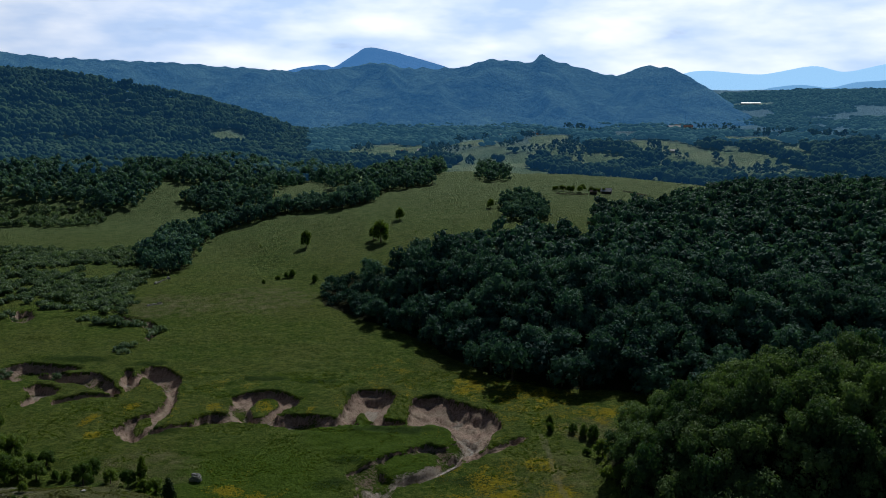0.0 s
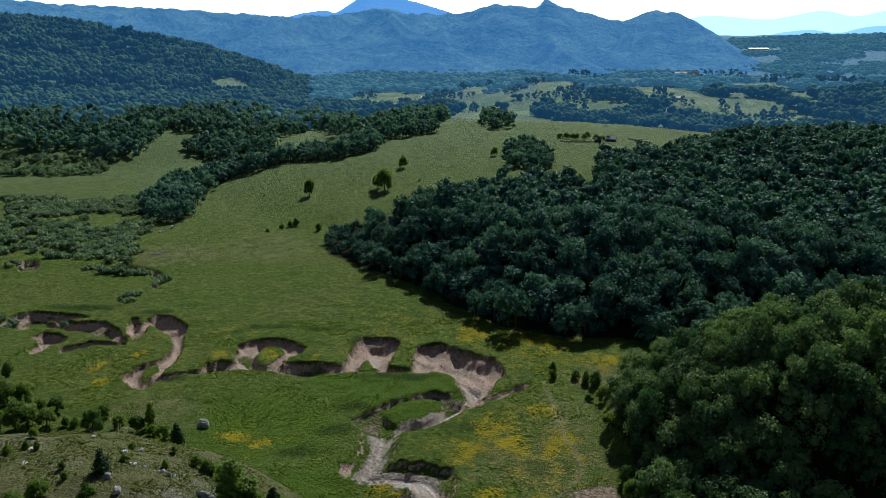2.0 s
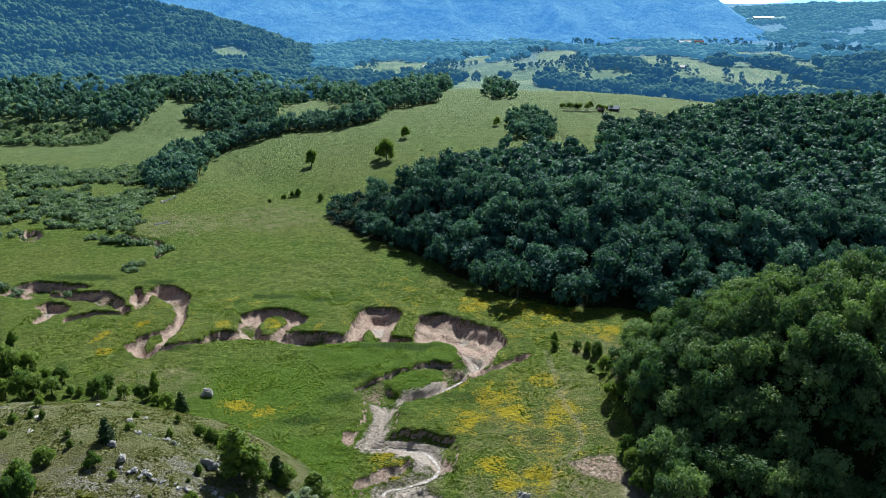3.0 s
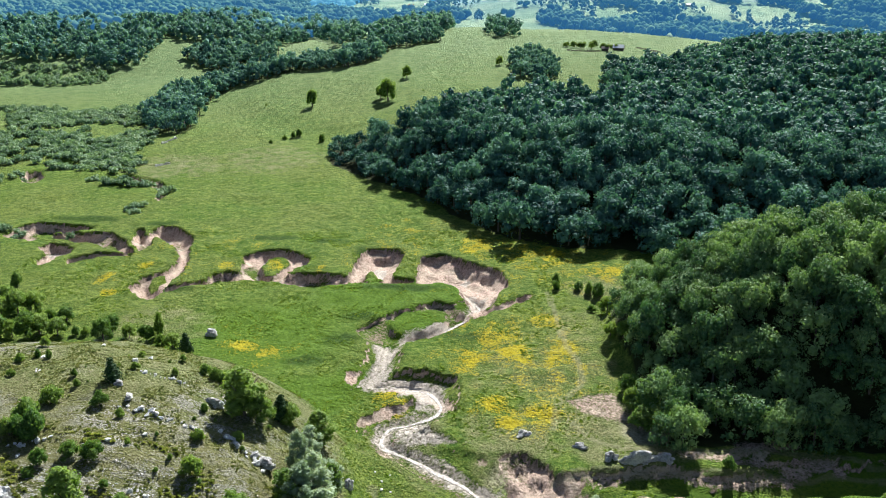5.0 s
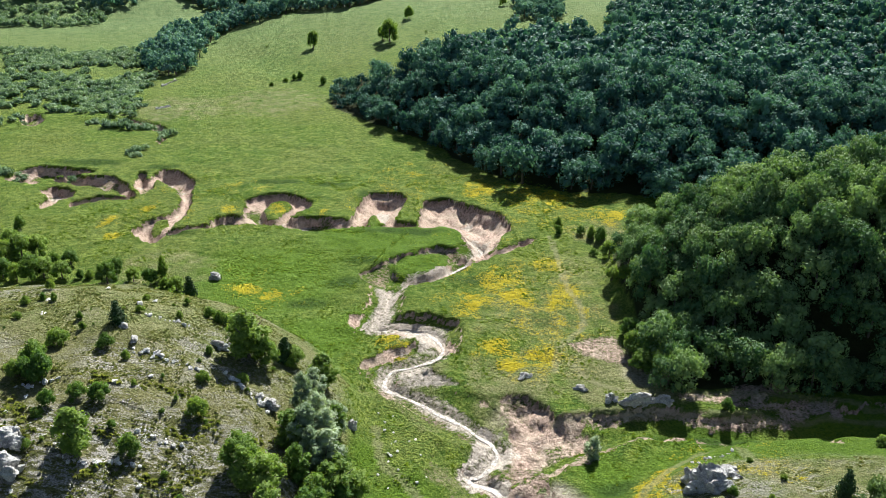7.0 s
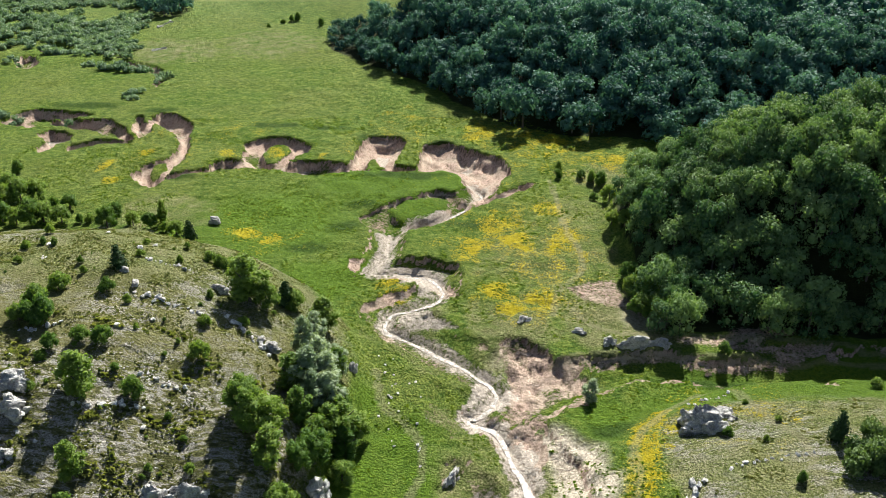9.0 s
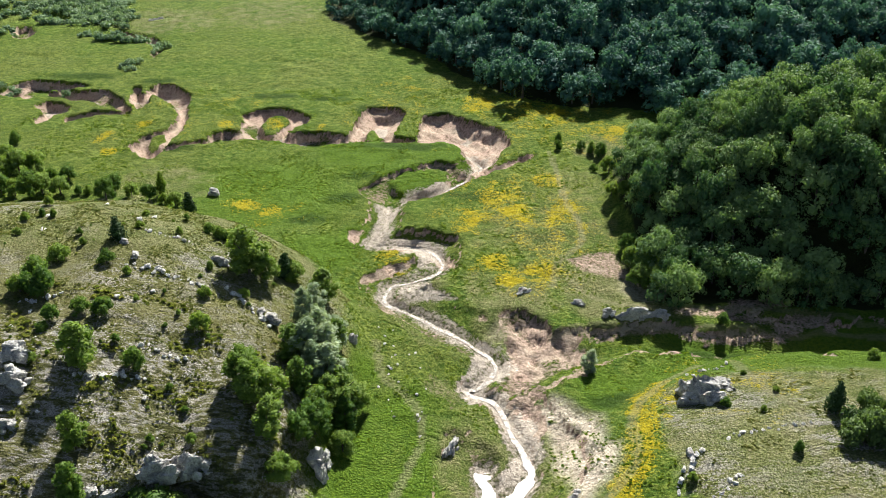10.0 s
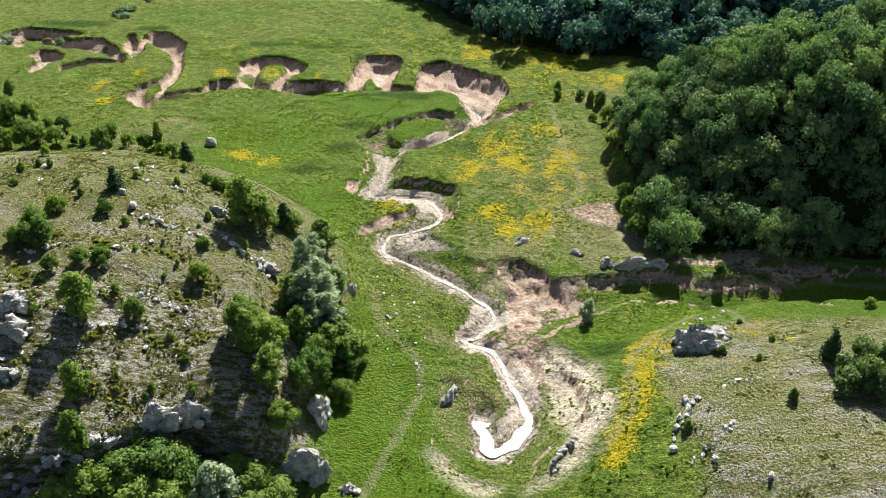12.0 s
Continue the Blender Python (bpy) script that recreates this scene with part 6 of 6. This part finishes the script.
house("cottage", 143, 757, 8.5, 5.5, 2.4, 4.6, -20, M_TIMBER, M_TIN, "small timber cottage with a pale tin roof on the hilltop")
house("barn", 130, 748, 5.5, 4, 2.2, 3.6, -10, M_TIMBER, M_TIMBER, "small dark wooden barn beside the cottage", "barn", "", 0)
house("farmhouse", -37, 1443, 15, 8, 3, 5.8, 8, M_WALL, M_TIN, "white farmhouse with a pale roof among fields", "house", "far farms")
house("farmhouse", -66, 1434, 9, 6, 3, 5, -15, M_WALL, M_TILE, "small white farmhouse among fields", "house", "far farms")
house("farmhouse", 342, 1291, 10, 6, 2.8, 5, 5, M_WALL, M_TIN, "small white farmhouse among fields", "house", "far farms")
for k, (x, y, l, t) in enumerate(((118, 1712, 14, 10), (136, 1706, 12, -20), (152, 1716, 13, 30), (174, 1725, 12, 5), (188, 1712, 11, -30), (105, 1728, 12, 0), (558, 2110, 30, 8), (596, 2125, 22, -10), (575, 2140, 18, 20))):
    house("village_house", x, y, l, 8, 3.2, 6.2, t, M_WALL, M_TILE if k % 3 else M_TIN, "far white village house with a red roof" if k % 3 else "far white village house with a pale roof", "house", "village houses")
house("greenhouse", 960, 2740, 62, 14, 4, 7, 4, M_WALL, M_TIN, "long pale-roofed shed on the far plain", "shed", "", 5)


def fence(points, label):
    ob = new("fence")
    ob.matrix_world = pose(0, 0, 0)
    line = spline(points, 8)
    post_me = box_mesh("post", (0.22, 0.22, 1.9), (0, 0, 0.6), M_TIMBER)
    zs = ground_at(line[:, 0], line[:, 1])
    for i, (p, z) in enumerate(zip(line, zs)):
        part("post", post_me, ob).matrix_local = pose(p[0], p[1], z)
        if i:
            a, b = Vector((*line[i - 1], zs[i - 1])), Vector((*p, z))
            for h in (0.5, 0.95, 1.4):
                rail = part("rail", RAIL, ob)
                d = b - a
                rail.matrix_local = Matrix.Translation((a + b) / 2 + Vector((0, 0, h))) @ d.to_track_quat("X", "Z").to_matrix().to_4x4() @ Matrix.Diagonal((d.length, 1, 1, 1))
    return tagged(ob, label, "fence", "pasture fences")


RAIL = box_mesh("rail", (1.0, 0.1, 0.22), (0, 0, 0), M_TIMBER)
fence([(96, 735), (110, 738), (124, 741)], "dark weathered wooden pasture fence")
fence([(160, 768), (170, 762), (178, 752)], "dark weathered wooden pasture fence")
